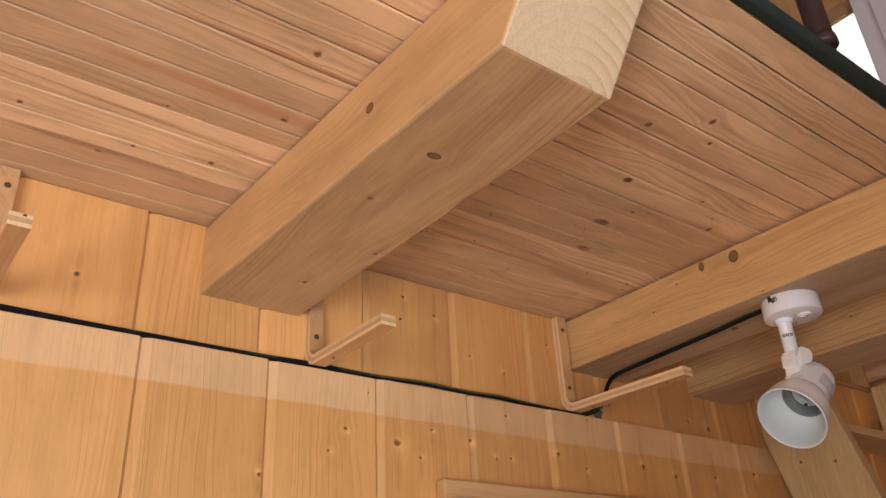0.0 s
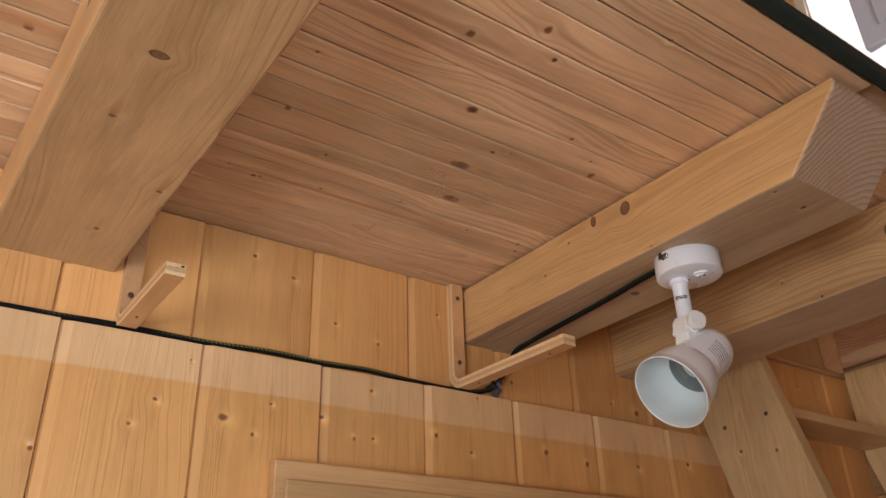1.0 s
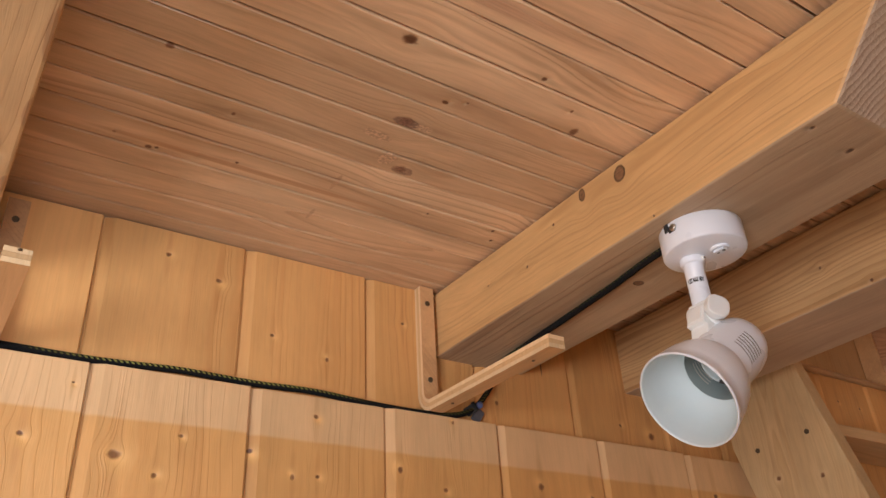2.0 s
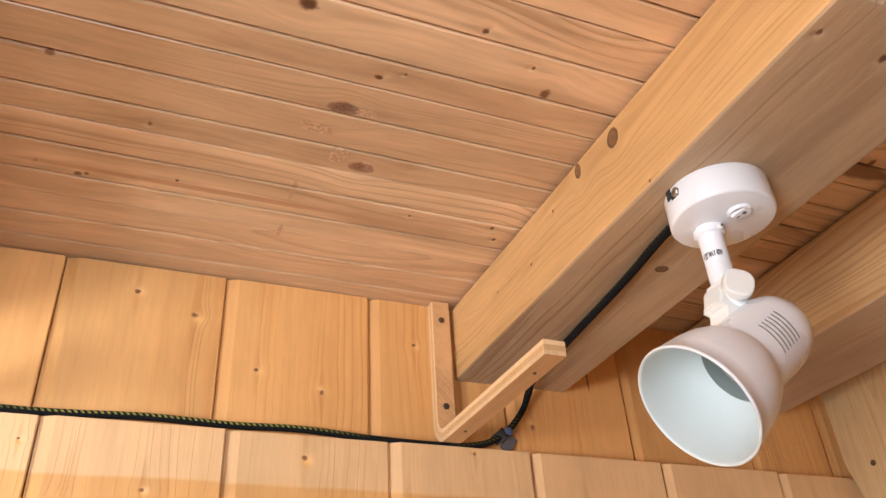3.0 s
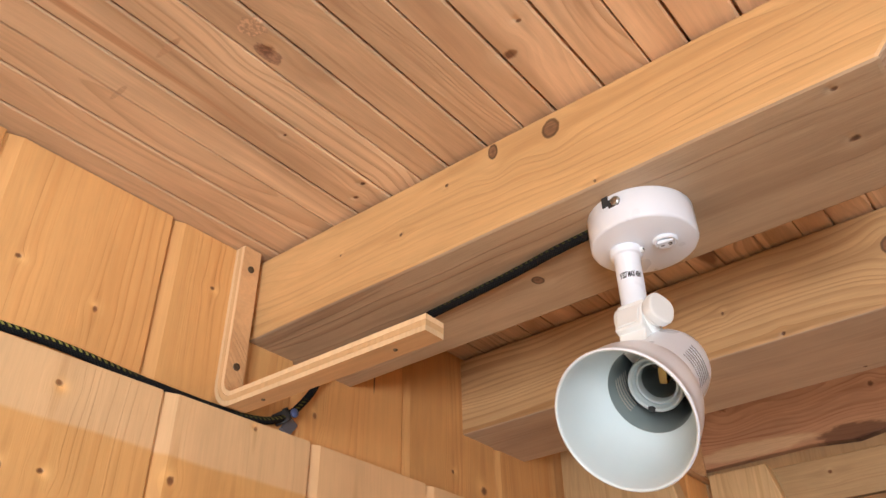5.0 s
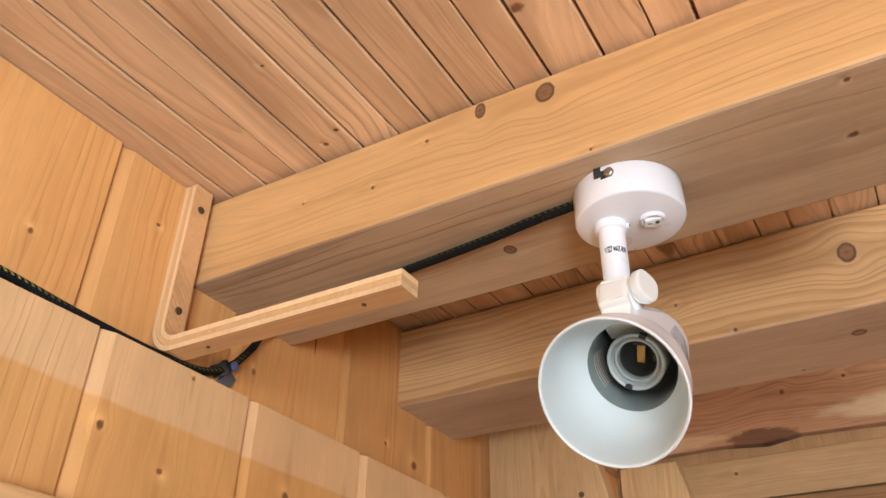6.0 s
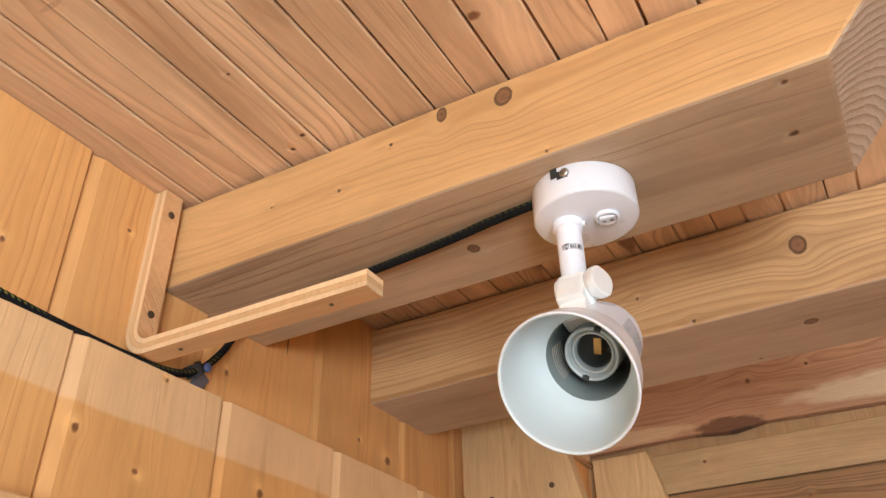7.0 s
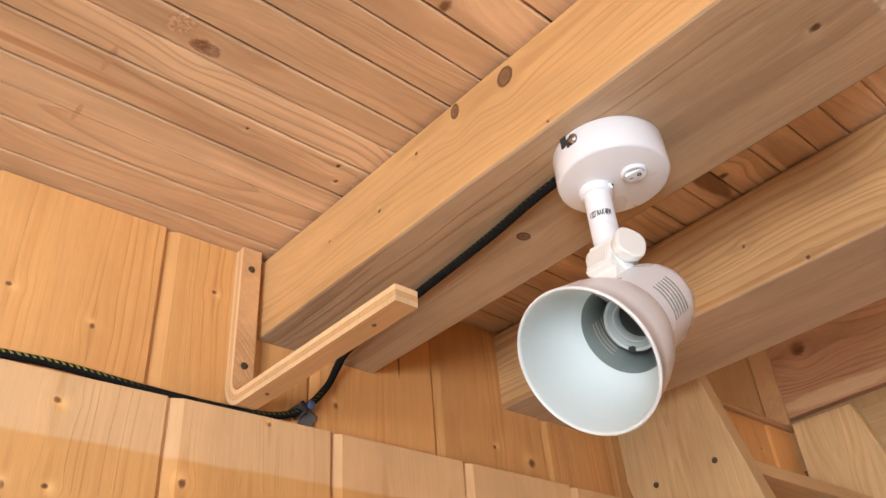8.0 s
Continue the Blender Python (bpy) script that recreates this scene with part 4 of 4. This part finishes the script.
fixed(part("print", wrapped_text("V E27 MAX 40W", 0.0062, 0.00915, STEM, radians(209), STEM.z - 0.0248), M_BLACK, None, "black printed rating V E27 MAX 40W"), stem)

# knuckle with its clamp block and thumb screw
KN = Vector((1.0428, 0.5442, 1.8905))
knuckle = under(part("knuckle", joined(moved(lathe([(0.0, -0.0120), (0.0112, -0.0120), (0.0120, -0.0110), (0.0120, 0.0110), (0.0112, 0.0120), (0.0, 0.0120)], 36), Matrix.Translation(KN) @ pose(0, 0, 0, 90, 0, 0)),
                                       moved(box(-0.0125, 0.0070, -0.0098, 0.0098, -0.0165, 0.0030, 0.0012), Matrix.Translation(KN) @ pose(0, 0, 0, 0, 20, 0)),
                                       moved(box(-0.0088, 0.0088, -0.0100, 0.0100, 0.000, 0.0112, 0.0016), Matrix.Translation(KN))), M_IVORY), lamp)
fixed(part("cover_plate", moved(box(-0.0009, 0.0, -0.0070, 0.0070, -0.0140, -0.0010, 0.0004), Matrix.Translation(KN) @ pose(0, 0, 0, 0, 20, 0) @ Matrix.Translation((-0.0126, 0, 0))), M_IVORY), knuckle)
knob_out = []
for i in range(40):
    t = 2 * math.pi * i / 40
    r = 1.0 / (abs(math.cos(t)) ** 2.8 + abs(math.sin(t)) ** 2.8) ** (1 / 2.8)
    knob_out.append((0.0106 * r * math.cos(t), 0.0102 * r * math.sin(t)))
fixed(part("thumb_screw", moved(joined(prism(knob_out, 1, -0.0215, -0.0145, 0.0014, 2), moved(lathe([(0.0, 0.0085), (0.0098, 0.0085), (0.0098, 0.0105), (0.0090, 0.0110), (0.0090, 0.0122), (0.0098, 0.0126), (0.0098, 0.0150), (0.0, 0.0150)], 32), pose(0, 0, 0, 90, 0, 0))), Matrix.Translation(KN + Vector((0.0000, -0.0015, 0.0002))) @ pose(0, 0, 0, 0, 18, -20)), M_IVORY), knuckle)

# shade: its axis runs from the middle of the mouth to the closed end
MOUTH = Vector((0.9857, 0.5383, 1.8016))
AXIS = Vector((0.7925, -0.0760, 0.6051)).normalized()
side_y = AXIS.cross(Vector((0, 0, 1))).normalized()
side_x = side_y.cross(AXIS).normalized()
# the body sits a little askew on its bell
SHADE = Matrix((1.030 * side_x, 1.030 * side_y, 1.110 * AXIS - 0.080 * side_y)).transposed().to_4x4()
SHADE.translation = MOUTH
outer = [(0.0405, 0.0), (0.0413, 0.0006), (0.0413, 0.0020), (0.0404, 0.0030), (0.0398, 0.0120), (0.0382, 0.0240), (0.0358, 0.0340), (0.0325, 0.0420), (0.0288, 0.0470), (0.0276, 0.0482), (0.0274, 0.0500),
         (0.0272, 0.0860), (0.0262, 0.0930), (0.0238, 0.1000), (0.0200, 0.1050), (0.0150, 0.1085), (0.0080, 0.1105), (0.0, 0.1110)]
inner = [(0.0, 0.1095), (0.0080, 0.1090), (0.0150, 0.1070), (0.0196, 0.1035), (0.0230, 0.0985), (0.0252, 0.0920), (0.0262, 0.0850), (0.0264, 0.0510), (0.0268, 0.0488), (0.0310, 0.0418), (0.0345, 0.0340), (0.0370, 0.0240), (0.0386, 0.0120), (0.0393, 0.0020), (0.0396, 0.0004), (0.0405, 0.0)]
shade = under(part("shade", moved(lathe(outer, 72), SHADE), M_WHITE), lamp)
fixed(part("reflector", moved(lathe(inner[8:], 72), SHADE), M_INNER, None, "pale inside of the shade"), shade)
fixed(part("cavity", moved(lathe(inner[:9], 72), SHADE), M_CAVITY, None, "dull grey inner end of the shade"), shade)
# vent slots as thin strips; the inner ones have light through them painted pale
for sgn in (-1, 1):
    for i in range(6):
        for rr in (0.02755, 0.02610):
            bm = bmesh.new()
            rows = []
            for h in (0.0605 + i * 0.0037, 0.0605 + i * 0.0037 + (0.0007 if rr > 0.027 else 0.0008)):
                for q in (rr, rr * 0.985):
                    rows.append([bm.verts.new((q * math.cos(t), q * math.sin(t), h)) for t in [math.pi / 2 * sgn + 0.42 * (2 * n / 8 - 1) for n in range(9)]])
            lo, lo_in, hi, hi_in = rows
            for n in range(8):
                for p, q in ((lo, hi), (hi, hi_in), (hi_in, lo_in), (lo_in, lo)):
                    bm.faces.new((p[n], p[n + 1], q[n + 1], q[n]))
            for n in (0, 8):
                bm.faces.new((lo[n], hi[n], hi_in[n], lo_in[n]))
            fixed(part("vent_slot", moved(bm, SHADE), M_VENT if rr > 0.027 else M_SLIT), shade)
# neck plate between knuckle and shade
fixed(part("neck_plate", joined(moved(box(-0.0125, 0.0125, -0.0105, 0.0105, -0.0016, 0.0020, 0.0008), Matrix.Translation((1.0365, 0.5440, 1.8715)) @ pose(0, 0, 0, 0, -38, 0)),
                                moved(box(-0.0085, 0.0085, -0.0095, 0.0095, -0.0100, 0.0120, 0.0012), Matrix.Translation((1.0380, 0.5440, 1.8745)) @ pose(0, 0, 0, 0, 12, 0))), M_IVORY), shade)
# lampholder
holder = under(part("lampholder", moved(lathe([(0.0, 0.092), (0.0170, 0.092), (0.0177, 0.090), (0.0177, 0.0600), (0.0172, 0.0590), (0.0160, 0.0590), (0.0153, 0.0600), (0.0150, 0.0650), (0.0138, 0.0656), (0.0136, 0.0628), (0.0126, 0.0622), (0.0120, 0.0630), (0.0118, 0.0690)], 48), SHADE), M_SOCKET, None, "pale porcelain screw socket"), lamp)
fixed(part("socket_well", moved(lathe([(0.0118, 0.0690), (0.0116, 0.0700), (0.0115, 0.0850), (0.0, 0.0850)], 48), SHADE), M_WELL, None, "dark well of the socket"), holder)
fixed(part("contact", moved(joined(box(-0.0050, 0.0060, -0.0026, 0.0026, 0.0755, 0.0768, 0.0003), box(-0.0050, -0.0040, -0.0026, 0.0026, 0.0768, 0.0850, 0.0003)), SHADE @ pose(0, 0, 0, 0, 0, 20)), M_BRASS, None, "brass contact"), holder)
fixed(part("clip", moved(joined(box(0.0070, 0.0108, -0.0042, 0.0042, 0.0715, 0.0848), box(-0.0020, 0.0020, 0.0078, 0.0112, 0.0715, 0.0848)), SHADE @ pose(0, 0, 0, 0, 0, 20)), M_DARK, None, "dark clips"), holder)
for t in (35, 215):
    fixed(part("notch", moved(box(0.0152, 0.0178, -0.0022, 0.0022, 0.0587, 0.0630), SHADE @ pose(0, 0, 0, 0, 0, t)), M_DARK), holder)
